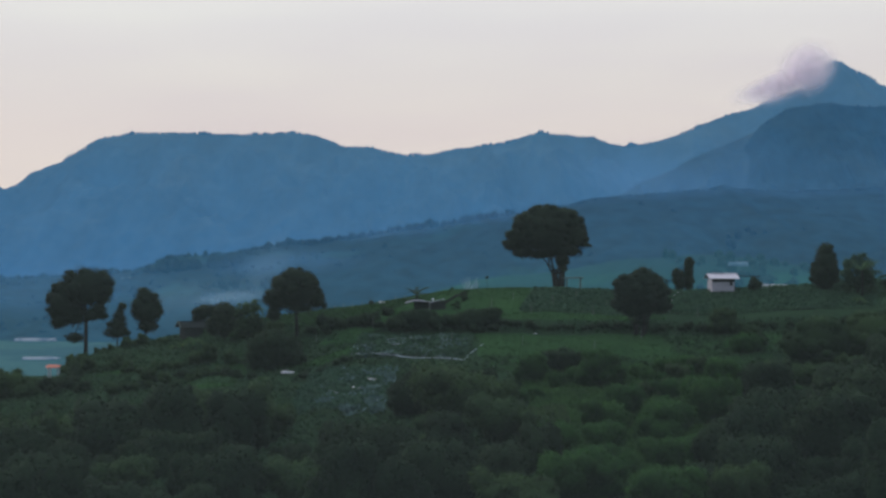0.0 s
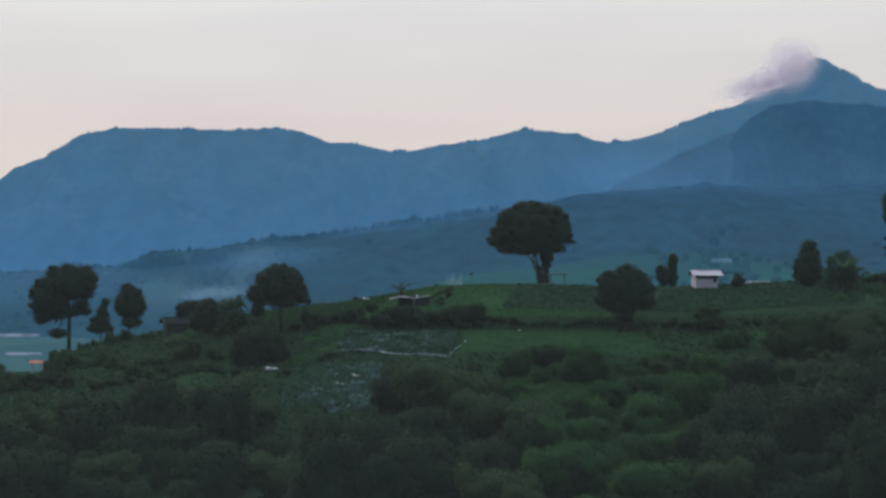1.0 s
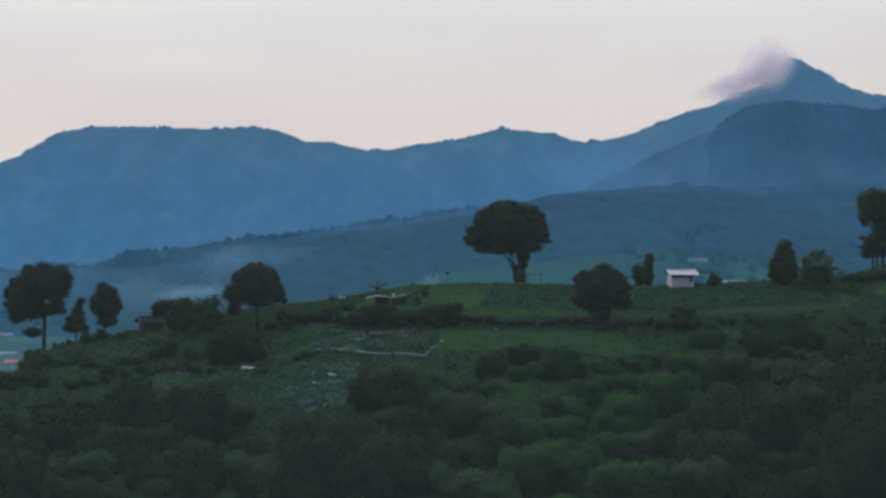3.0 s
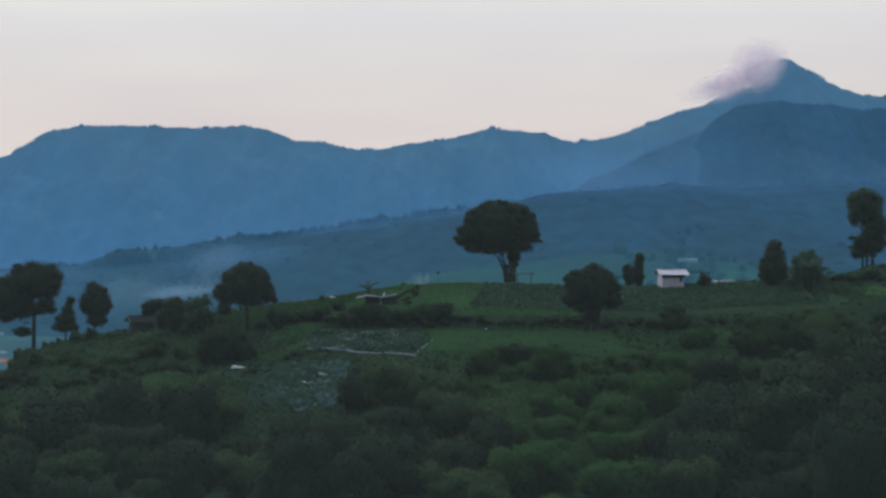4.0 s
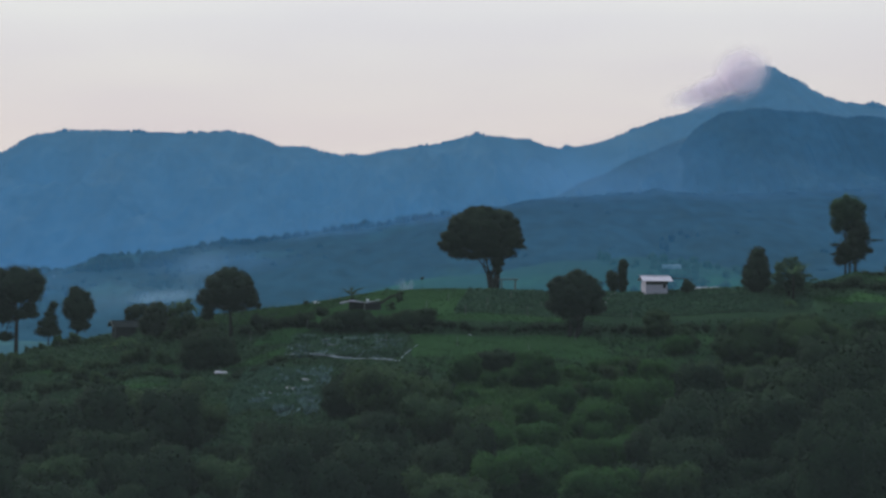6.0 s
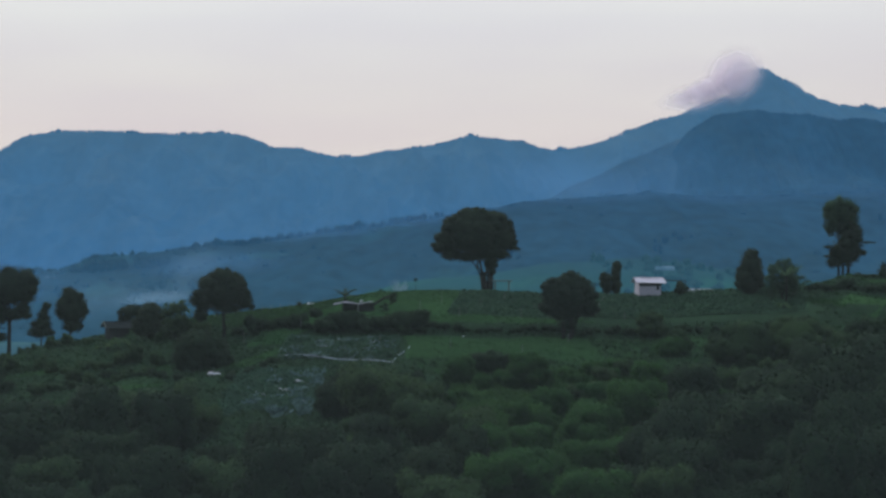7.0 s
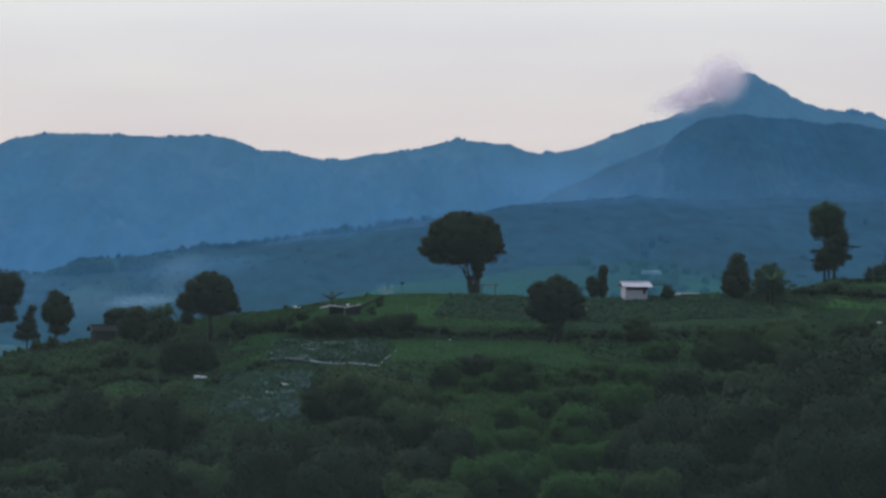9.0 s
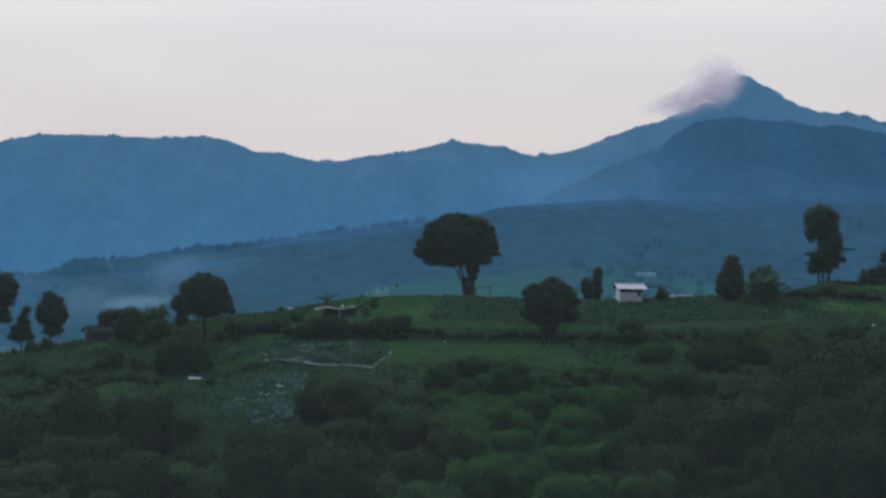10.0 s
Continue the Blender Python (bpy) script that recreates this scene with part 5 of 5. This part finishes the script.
for i, (px, py) in enumerate([(a, b) for b in np.arange(62, 137, 5.0) for a in np.arange(-0.33, 0.39, 0.037)]):
    y = py + rs.uniform(-2.2, 2.2)
    u = px + rs.uniform(-0.017, 0.017)
    x = u * y
    if (y > 126.5 and -8 < x < 4) or (y > 120.5 and 4 <= x < 29 and rs.random() < 0.72):
        continue
    if 105 < y < 127 and -11.6 < x < -3.8:
        continue
    if y > 125 and -22 < x < -16:
        continue
    if any(abs(u - cx / cy) < 0.013 and cy - 16 < y < cy + 1.5 for cx, cy in CLEAR):
        continue
    low = any(abs(u - cx / cy) < 0.016 and cy - 14 < y < cy + 1.5 for cx, cy in ((6.93, 116.25), (9.72, 121.5), (11.53, 112.75)))
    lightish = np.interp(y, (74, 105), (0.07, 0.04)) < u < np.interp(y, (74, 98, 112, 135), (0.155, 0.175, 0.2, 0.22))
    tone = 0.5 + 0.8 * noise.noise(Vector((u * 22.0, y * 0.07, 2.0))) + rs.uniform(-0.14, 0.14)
    # shade of the hollow imitated by plant choice: more dark-leaved shrubs in nearer rows
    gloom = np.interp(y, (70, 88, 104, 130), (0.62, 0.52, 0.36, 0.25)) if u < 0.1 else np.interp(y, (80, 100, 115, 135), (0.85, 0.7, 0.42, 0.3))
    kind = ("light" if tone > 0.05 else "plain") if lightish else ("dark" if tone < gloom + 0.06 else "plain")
    if y > 121 and lightish and tone > 0.5:
        continue
    size = rs.choice((0.9, 1.4, 2.0, 2.7), p=(0.24, 0.3, 0.28, 0.18)) * rs.uniform(0.9, 1.1) if y < 108 else rs.uniform(0.7, 1.25)
    if y < 78:
        size = min(size, 1.7)
    if 0.05 < u < 0.2 and y < 121:
        size = min(size, 1.9 if lightish else 1.3)
    if low:
        kind, size = "light", min(size, 0.75)
    if -0.11 < u < -0.03 and 84 < y < 108:
        size = rs.uniform(0.5, 0.75)
    if u < -0.05 and y > 100:
        size *= 0.75
    if u > 0.17 and y > 100:
        size *= 1.25
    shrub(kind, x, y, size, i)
for i in range(26):
    x, y = rs.uniform(9, 27), rs.uniform(104, 124)
    shrub("light" if i % 4 else "plain", x, y, rs.uniform(0.6, 1.15), 700 + i)
for i in range(22):
    x, y = rs.uniform(33, 56), rs.uniform(124, 138)
    shrub("dark" if i % 3 else "plain", x, y, rs.uniform(0.9, 1.4), 900 + i)

# ---- huts and sheds ----


def corrugated(w, d, waves, amp, material, warp=0.0, seed=0, thick=0.02):
    """A corrugated sheet with thickness, lying flat, its waves running along d."""
    rnd = np.random.default_rng(seed)
    n = waves * 4 + 1
    V, Fc = [], []
    m = 5
    for side in (0, 1):
        for j in range(m):
            for i in range(n):
                a, b = i / (n - 1), j / (m - 1)
                z = amp * math.sin(a * waves * 2 * math.pi) + warp * math.sin(a * 4.2 + b * 2 + seed) + warp * 0.5 * math.sin(a * 9 + seed) * b
                V.append(((a - 0.5) * w, (b - 0.5) * d, z - side * thick))
    o = n * m
    for j in range(m - 1):
        for i in range(n - 1):
            k = j * n + i
            Fc.append([k, k + 1, k + n + 1, k + n])
            Fc.append([o + k, o + k + n, o + k + n + 1, o + k + 1])
    ring = [i for i in range(n)] + [j * n + n - 1 for j in range(1, m)] + [(m - 1) * n + i for i in range(n - 2, -1, -1)] + [j * n for j in range(m - 2, 0, -1)]
    for a, b in zip(ring, ring[1:] + ring[:1]):
        Fc.append([a, a + o, b + o, b])
    return mesh_of("roof_sheet", V, Fc, material)


def plank_row(parent, name, x0, x1, y, z0, z1, n, material, seed, deep=0.03, turn=0.0):
    """Upright boards side by side, each one a little proud or short."""
    rnd = np.random.default_rng(seed)
    w = (x1 - x0) / n
    me = mesh_of(name, *box(0, 0, (z0 + z1) / 2, w * 0.96, deep, z1 - z0, 0.006), material)
    for i in range(n):
        ob = piece(name, me, parent)
        m = pose(0, 0, 0, 0, 0, turn) @ pose(x0 + w * (i + 0.5), y + rnd.uniform(-0.006, 0.006), rnd.uniform(-0.03, 0.0), 0, rnd.uniform(-0.4, 0.4), 0)
        ob.matrix_basis = m


def white_hut():
    x, y = 28.97, 159.00
    base = thing("white_hut", x, y, drop_to(x, y) - 0.1, "small whitewashed hut with a pale zinc roof in the crops", "hut", "", 3.0)
    h, w, dp = 1.56, 2.25, 2.1
    body = piece("wall", mesh_of("wall", *join(box(0, -dp / 2, h / 2, w, 0.08, h), box(0, dp / 2, h / 2, w, 0.08, h),
                                               box(-w / 2, 0, h / 2, 0.08, dp - 0.09, h), box(w / 2, 0, h / 2, 0.08, dp - 0.09, h)), MAT_WHITE_WALL), base)
    for sx in (-1, 1):
        v = [(sx * w / 2 - 0.04, -dp / 2, h), (sx * w / 2 - 0.04, dp / 2, h), (sx * w / 2 - 0.04, 0, h + 0.36), (sx * w / 2 + 0.04, -dp / 2, h), (sx * w / 2 + 0.04, dp / 2, h), (sx * w / 2 + 0.04, 0, h + 0.36)]
        piece("gable", mesh_of("gable", v, [[0, 1, 2], [5, 4, 3], [0, 3, 4, 1], [1, 4, 5, 2], [2, 5, 3, 0]], MAT_DARK_WOOD), base, "dark wooden gable")
    plank_row(base, "board", -w / 2, w / 2, -dp / 2 - 0.055, 0.02, h - 0.02, 16, MAT_WHITE_WALL, 5)
    slope = math.degrees(math.atan2(0.38, dp / 2))
    for s in (-1, 1):
        piece("roof_sheet", corrugated(w + 0.95, 1.42, 18, 0.018, MAT_TIN, 0.01, s + 2), base, "pale lilac-white corrugated zinc sheet",
              pose(0.08, s * 0.66, h + 0.17, -s * slope, 0, 0))
    piece("ridge_cap", mesh_of("ridge_cap", *tube([(-w / 2 - 0.38, 0, h + 0.42), (0, 0, h + 0.43), (w / 2 + 0.5, 0, h + 0.42)], [0.06] * 3, 6), MAT_TIN), base)
    # dark strip put in as the shadow band below the eave
    piece("fascia", mesh_of("fascia", *box(0, -dp / 2 - 0.14, h - 0.24, w + 0.12, 0.05, 0.3, 0.005), MAT_DARK_WOOD), base, "dark strip standing in for the shadow under the eave")
    win = piece("window", mesh_of("window", *box(w / 2 - 0.3, -dp / 2 - 0.085, 0.95, 0.28, 0.04, 0.3, 0.005), MAT_DARK_WOOD), base, "small dark shutter")
    piece("window_frame", mesh_of("window_frame", *join(box(w / 2 - 0.3, -dp / 2 - 0.09, 1.12, 0.36, 0.06, 0.04), box(w / 2 - 0.3, -dp / 2 - 0.09, 0.78, 0.36, 0.06, 0.04)), MAT_DARK_WOOD), win)
    piece("beam", mesh_of("beam", *tube([(w / 2, 0.2, h + 0.25), (w / 2 + 1.5, 0.2, h + 0.16), (w / 2 + 3.1, 0.2, h + 0.12)], [0.05, 0.045, 0.04], 6), MAT_DARK_WOOD), base, "dark pole reaching out from the roof")
    piece("prop", mesh_of("prop", *tube([(w / 2 + 2.9, 0.2, -0.2), (w / 2 + 2.95, 0.2, h + 0.1)], [0.04, 0.035], 6), MAT_DARK_WOOD), base)


def tin_shed():
    x, y = -1.49, 148.75
    base = thing("tin_shed", x, y, drop_to(x, y), "low open shed under warped grey zinc sheets", "shed")
    for i, (a, b, hgt) in enumerate(((-1.2, -0.8, 0.80), (0.2, -0.85, 0.86), (1.7, -0.8, 0.84), (-1.3, 0.8, 0.85), (1.7, 0.8, 0.88))):
        piece("post", mesh_of("post", *tube([(a, b, -0.3), (a, b, hgt)], [0.06, 0.05], 6, i), MAT_PALE_WOOD if i == 1 else MAT_DARK_WOOD), base)
    for i, (a, b, c, w, tl, rz) in enumerate(((-1.72, 0.1, 0.80, 1.0, -12.0, 4), (-0.42, 0.0, 0.85, 1.8, 6.5, 0), (1.0, -0.1, 0.90, 1.35, -14.0, -3))):
        piece("roof_sheet", corrugated(w, 1.4, 10, 0.014, MAT_OLD_TIN, 0.014, i + 4), base, "warped grey-white zinc sheet", pose(a, b, c, 2.0, tl, rz))
    piece("stone", mesh_of("stone", *core_mesh([(0.5, -0.4, 1.02, 0.13, 0.11)], 4, 1.0), MAT_TARP), base, "pale stone weighing down the roof")
    piece("back_wall", mesh_of("back_wall", *box(0.2, 0.75, 0.35, 3.0, 0.05, 0.95), MAT_DARK_WOOD), base)
    plank_row(base, "board", 0.3, 1.7, -0.72, -0.15, 0.7, 8, MAT_DARK_WOOD, 8)


def wooden_hut():
    x, y = -25.55, 155.00
    base = thing("wooden_hut", x, y, drop_to(x, y) - 0.1, "grey wooden hut with a pale-edged gable roof among shrubs", "hut", "", 22.0)
    h, w, dp = 1.2, 1.9, 2.0
    piece("wall", mesh_of("wall", *join(box(0, -dp / 2, h / 2, w, 0.07, h), box(0, dp / 2, h / 2, w, 0.07, h), box(-w / 2, 0, h / 2, 0.07, dp - 0.08, h), box(w / 2, 0, h / 2, 0.07, dp - 0.08, h)), MAT_HUT_WOOD), base)
    plank_row(base, "board", -dp / 2, dp / 2, -w / 2 - 0.05, 0.02, h - 0.02, 11, MAT_HUT_WOOD, 15, 0.03, -90.0)
    for sx in (-1, 1):
        e = sx * w / 2
        v = [(e - 0.03, -dp / 2, h), (e - 0.03, dp / 2, h), (e - 0.03, 0, h + 0.46), (e + 0.03, -dp / 2, h), (e + 0.03, dp / 2, h), (e + 0.03, 0, h + 0.46)]
        piece("gable", mesh_of("gable", v, [[0, 1, 2], [5, 4, 3], [0, 3, 4, 1], [1, 4, 5, 2], [2, 5, 3, 0]], MAT_HUT_WOOD), base)
    for s in (-1, 1):
        piece("roof_sheet", corrugated(w + 0.9, 1.6, 12, 0.018, MAT_DARK_SHEET, 0.02, s + 9), base, "dark roof sheet", pose(0, s * 0.62, h + 0.24, -s * 24, 0, 0))
        piece("bargeboard", mesh_of("bargeboard", *tube([(-w / 2 - 0.46, 0, h + 0.55), (-w / 2 - 0.46, s * 0.65, h + 0.26), (-w / 2 - 0.46, s * 1.3, h - 0.05)], [0.045] * 3, 5), MAT_PALE_WOOD), base, "pale roof edge")


def red_shelter():
    x, y = -42.35, 166.00
    base = thing("red_shelter", x, y, drop_to(x, y) + 0.6, "tiny shelter with an orange-red roof on pale posts", "shelter")
    for i, (a, b) in enumerate(((-0.5, -0.4), (0.5, -0.4), (-0.5, 0.4), (0.5, 0.4))):
        piece("post", mesh_of("post", *tube([(a, b, -1.0), (a, b, 1.55)], [0.07, 0.06], 6, i), MAT_TARP), base, "pale post")
    for s in (-1, 1):
        piece("roof_sheet", corrugated(1.5, 0.72, 8, 0.015, MAT_RED, 0.02, s + 5), base, "orange-red sheet", pose(0, s * 0.33, 1.68, -s * 20, 0, 0))


def plank_table():
    x, y = 14.14, 166.00
    base = thing("plank_rack", x, y, drop_to(x, y), "weathered plank rack on tall pale posts beside the big tree", "rack")
    piece("top", mesh_of("top", *box(0.05, 0, 1.48, 2.2, 0.9, 0.1, 0.015), MAT_PALE_WOOD), base)
    for i, (a, b) in enumerate(((0.8, -0.3), (0.8, 0.3), (-0.7, -0.3), (-0.7, 0.3))):
        piece("leg", mesh_of("leg", *tube([(a, b, -0.2), (a + 0.03, b, 1.46)], [0.06, 0.05], 6, i), MAT_PALE_WOOD), base, "pale grey post")


def fallen_log():
    (x0, y0), (x1, y1) = [(0.11, 150.75), (2.20, 156.50)]
    z0 = drop_to(x0, y0)
    base = thing("fallen_log", x0, y0, z0, "dark log lying up the bank beside the shed", "log")
    ends = [(0, 0, 0.15), ((x1 - x0) * 0.5, (y1 - y0) * 0.5, (drop_to(x1, y1) - z0) * 0.5 + 0.3), (x1 - x0, y1 - y0, drop_to(x1, y1) - z0 + 0.12)]
    piece("trunk", mesh_of("trunk", *tube(ends, [0.13, 0.11, 0.08], 8, 4), MAT_BARK, True), base)
    piece("stub", mesh_of("stub", *tube([ends[1], (ends[1][0] + 0.15, ends[1][1], ends[1][2] + 0.4)], [0.05, 0.02], 5, 5), MAT_BARK, True), base)


fallen_log()
white_hut()
tin_shed()
wooden_hut()
red_shelter()
plank_table()

# ---- stakes, plastic, tarpaulins ----
stake_me = mesh_of("stake", *tube([(0, 0, -0.2), (0.01, 0, 0.5), (0.0, 0.01, 1.05)], [0.035, 0.032, 0.028], 6, 2), MAT_PALE_WOOD)
for i, (x, y) in enumerate([(6.99, 152.25), (10.76, 149.75), (14.24, 144.50), (13.46, 154.00), (8.38, 145.00), (16.11, 149.50), (4.73, 148.50), (21.85, 149.00), (24.18, 144.75), (13.00, 131.00), (17.84, 137.25), (6.93, 132.75), (27.00, 136.00), (-11.51, 138.75), (-6.45, 140.50), (0.80, 135.75)]):
    ob = new("stake", stake_me)
    ob.matrix_basis = pose(x, y, drop_to(x, y), 2 * math.sin(i * 3), 3 * math.cos(i * 5), i * 40) @ Matrix.Diagonal((1, 1, 0.75 + 0.35 * ((i * 7) % 5) / 5, 1))
    tagged(ob, "thin grey bamboo stake standing in the field", "stake", "field stakes")

for i, (x, y) in enumerate([(-14.89, 158.25), (-14.01, 158.25), (-13.09, 157.75), (-12.11, 157.25), (-11.22, 157.75), (-10.30, 158.00), (-9.35, 157.75), (-8.85, 166.00), (-4.92, 158.25), (-3.99, 158.25), (0.98, 166.00), (1.91, 166.00)]):
    ob = new("stake", stake_me)
    ob.matrix_basis = pose(x, y, drop_to(x, y), 3 * math.sin(i * 2), 3 * math.cos(i * 4), i * 30) @ Matrix.Diagonal((0.9, 0.9, 0.5, 1))
    tagged(ob, "short grey fence stake along the crest strip", "stake", "crest fence stakes")


def plastic_strip(points, wide, label, seed, name="plastic_strip", material=None, lift=0.07, gaps=-3.0):
    """A long crumpled sheet lying on the soil, with raised folds."""
    rnd = np.random.default_rng(seed)
    P = np.array(points, float)
    run = np.concatenate([[0], np.cumsum(np.hypot(*np.diff(P, axis=0).T))])
    n = max(12, int(run[-1] / 0.25))
    V, Fc = [], []
    for k in range(n + 1):
        s = run[-1] * k / n
        x, y = np.interp(s, run, P[:, 0]), np.interp(s, run, P[:, 1])
        w = wide * rnd.uniform(0.15, 1.4)
        for j in range(4):
            yy = y + (j / 3 - 0.5) * w
            V.append((x, yy, float(ground(x, yy)) + lift + (0.09 if j in (1, 2) else 0.0) * rnd.uniform(0.2, 1.6)))
    for k in range(n):
        for j in range(3):
            o = k * 4 + j
            if math.sin(k * 0.9 + seed) + math.sin(k * 0.37 + 2 * seed) + 0.7 * math.sin(k * 2.3 + j) > gaps:
                Fc.append([o, o + 1, o + 5, o + 4])
    return tagged(new(name, mesh_of(name, V, Fc, material or MAT_PLASTIC)), label, "plastic sheet", "plastic strips")


plastic_strip([(-7.83, 130.50), (-4.00, 128.50), (-1.14, 127.75), (1.68, 126.25)], 0.16, "long torn white plastic strip along the plot edge", 3, lift=0.2, gaps=-1.7)
plastic_strip([(1.79, 127.00), (2.62, 131.25), (3.68, 134.25)], 0.3, "torn white plastic strip up the plot side", 4, lift=0.1, gaps=-0.3)
plastic_strip([(-6.64, 133.75), (-3.15, 132.75), (0.29, 132.00)], 0.16, "torn plastic mulch between plants", 5, lift=0.26, gaps=0.8)
plastic_strip([(-5.25, 136.25), (-2.23, 136.75), (0.80, 135.00)], 0.16, "torn plastic mulch between plants", 6, lift=0.26, gaps=0.8)
plastic_strip([(-6.90, 115.00), (-5.75, 114.25), (-4.60, 113.00)], 0.4, "torn white plastic sheet on the lower plot", 7, lift=0.25, gaps=0.0)
plastic_strip([(-5.38, 110.00), (-4.86, 109.25), (-4.50, 108.50)], 0.4, "torn white plastic sheet on the lower plot", 8, lift=0.25, gaps=0.0)


plastic_strip([(-6.4, 118.6), (-5.6, 117.6), (-4.7, 116.6)], 0.2, "torn white plastic sheet on the lower plot", 9, lift=0.3, gaps=0.6)
plastic_strip([(-8.6, 114.4), (-7.6, 112.8), (-6.6, 111.6)], 0.2, "torn white plastic sheet on the lower plot", 10, lift=0.3, gaps=0.8)


def tarp(x, y, w, h, label, seed, lift=0.0):
    lumps = [(-w * 0.25, 0, h * 0.4, w * 0.3, h * 0.6), (w * 0.2, 0.1, h * 0.25, w * 0.32, h * 0.5)]
    ob = new("tarpaulin", mesh_of("tarpaulin", *core_mesh(lumps, seed, 1.0), MAT_TARP))
    ob.location = (x, y, drop_to(x, y) + h * 0.2 + lift)
    tagged(ob, label, "tarpaulin", "white covers")


tarp(-12.76, 125.25, 1.05, 0.28, "crumpled white tarpaulin over a heap on the slope", 3)
tarp(48.55, 139.50, 0.5, 0.16, "small white sack in the field", 4)
tarp(38.80, 142.50, 0.25, 0.12, "small white sack in the crops", 5)
tarp(39.30, 142.75, 0.3, 0.14, "small white sack in the crops", 6)
for i, (x, y) in enumerate([(24.66, 157.75), (24.13, 157.00), (23.59, 155.00), (22.97, 152.75), (22.44, 150.75), (21.69, 146.75), (27.61, 166.00)]):
    tarp(x, y, 0.15, 0.11, "small white sack among the crops by the cypress", 20 + i, 0.12)
tarp(-6.33, 158.25, 0.7, 0.2, "white plastic sack on the crest strip", 10)
tarp(8.46, 139.25, 0.3, 0.1, "small pale sack on the bank", 9)


def dry_reeds():
    x, y = 2.95, 166.00
    base = thing("dry_reeds", x, y, drop_to(x, y), "clump of pale dry reeds on the crest", "reeds")
    rnd = np.random.default_rng(4)
    for k in range(22):
        a = rnd.uniform(-0.75, 0.75)
        piece("stalk", mesh_of("stalk", *tube([(a, 0, -0.1), (a + rnd.normal(0, 0.1), 0, 0.5), (a + rnd.normal(0, 0.25), 0, rnd.uniform(0.8, 1.6))], [0.03, 0.024, 0.014], 5, k), MAT_DRY), base)


dry_reeds()


def greenhouse(name, x, y, z, w, d, h, label, material):
    """A long plastic tunnel on hoops, far off."""
    V, Fc = [], []
    n, m = 9, 12
    for j in range(m):
        for i in range(n):
            a = math.pi * i / (n - 1)
            V.append(((j / (m - 1) - 0.5) * w, -math.cos(a) * d / 2, math.sin(a) * h * (1 + 0.06 * math.sin(j * 1.7))))
    for j in range(m - 1):
        for i in range(n - 1):
            o = j * n + i
            Fc.append([o, o + n, o + n + 1, o + 1])
    Fc.append(list(range(n)))
    Fc.append([(m - 1) * n + i for i in range(n)][::-1])
    ob = new(name, mesh_of(name, V, Fc, material))
    ob.location = (x, y, z)
    tagged(ob, label, "greenhouse", "far greenhouses")


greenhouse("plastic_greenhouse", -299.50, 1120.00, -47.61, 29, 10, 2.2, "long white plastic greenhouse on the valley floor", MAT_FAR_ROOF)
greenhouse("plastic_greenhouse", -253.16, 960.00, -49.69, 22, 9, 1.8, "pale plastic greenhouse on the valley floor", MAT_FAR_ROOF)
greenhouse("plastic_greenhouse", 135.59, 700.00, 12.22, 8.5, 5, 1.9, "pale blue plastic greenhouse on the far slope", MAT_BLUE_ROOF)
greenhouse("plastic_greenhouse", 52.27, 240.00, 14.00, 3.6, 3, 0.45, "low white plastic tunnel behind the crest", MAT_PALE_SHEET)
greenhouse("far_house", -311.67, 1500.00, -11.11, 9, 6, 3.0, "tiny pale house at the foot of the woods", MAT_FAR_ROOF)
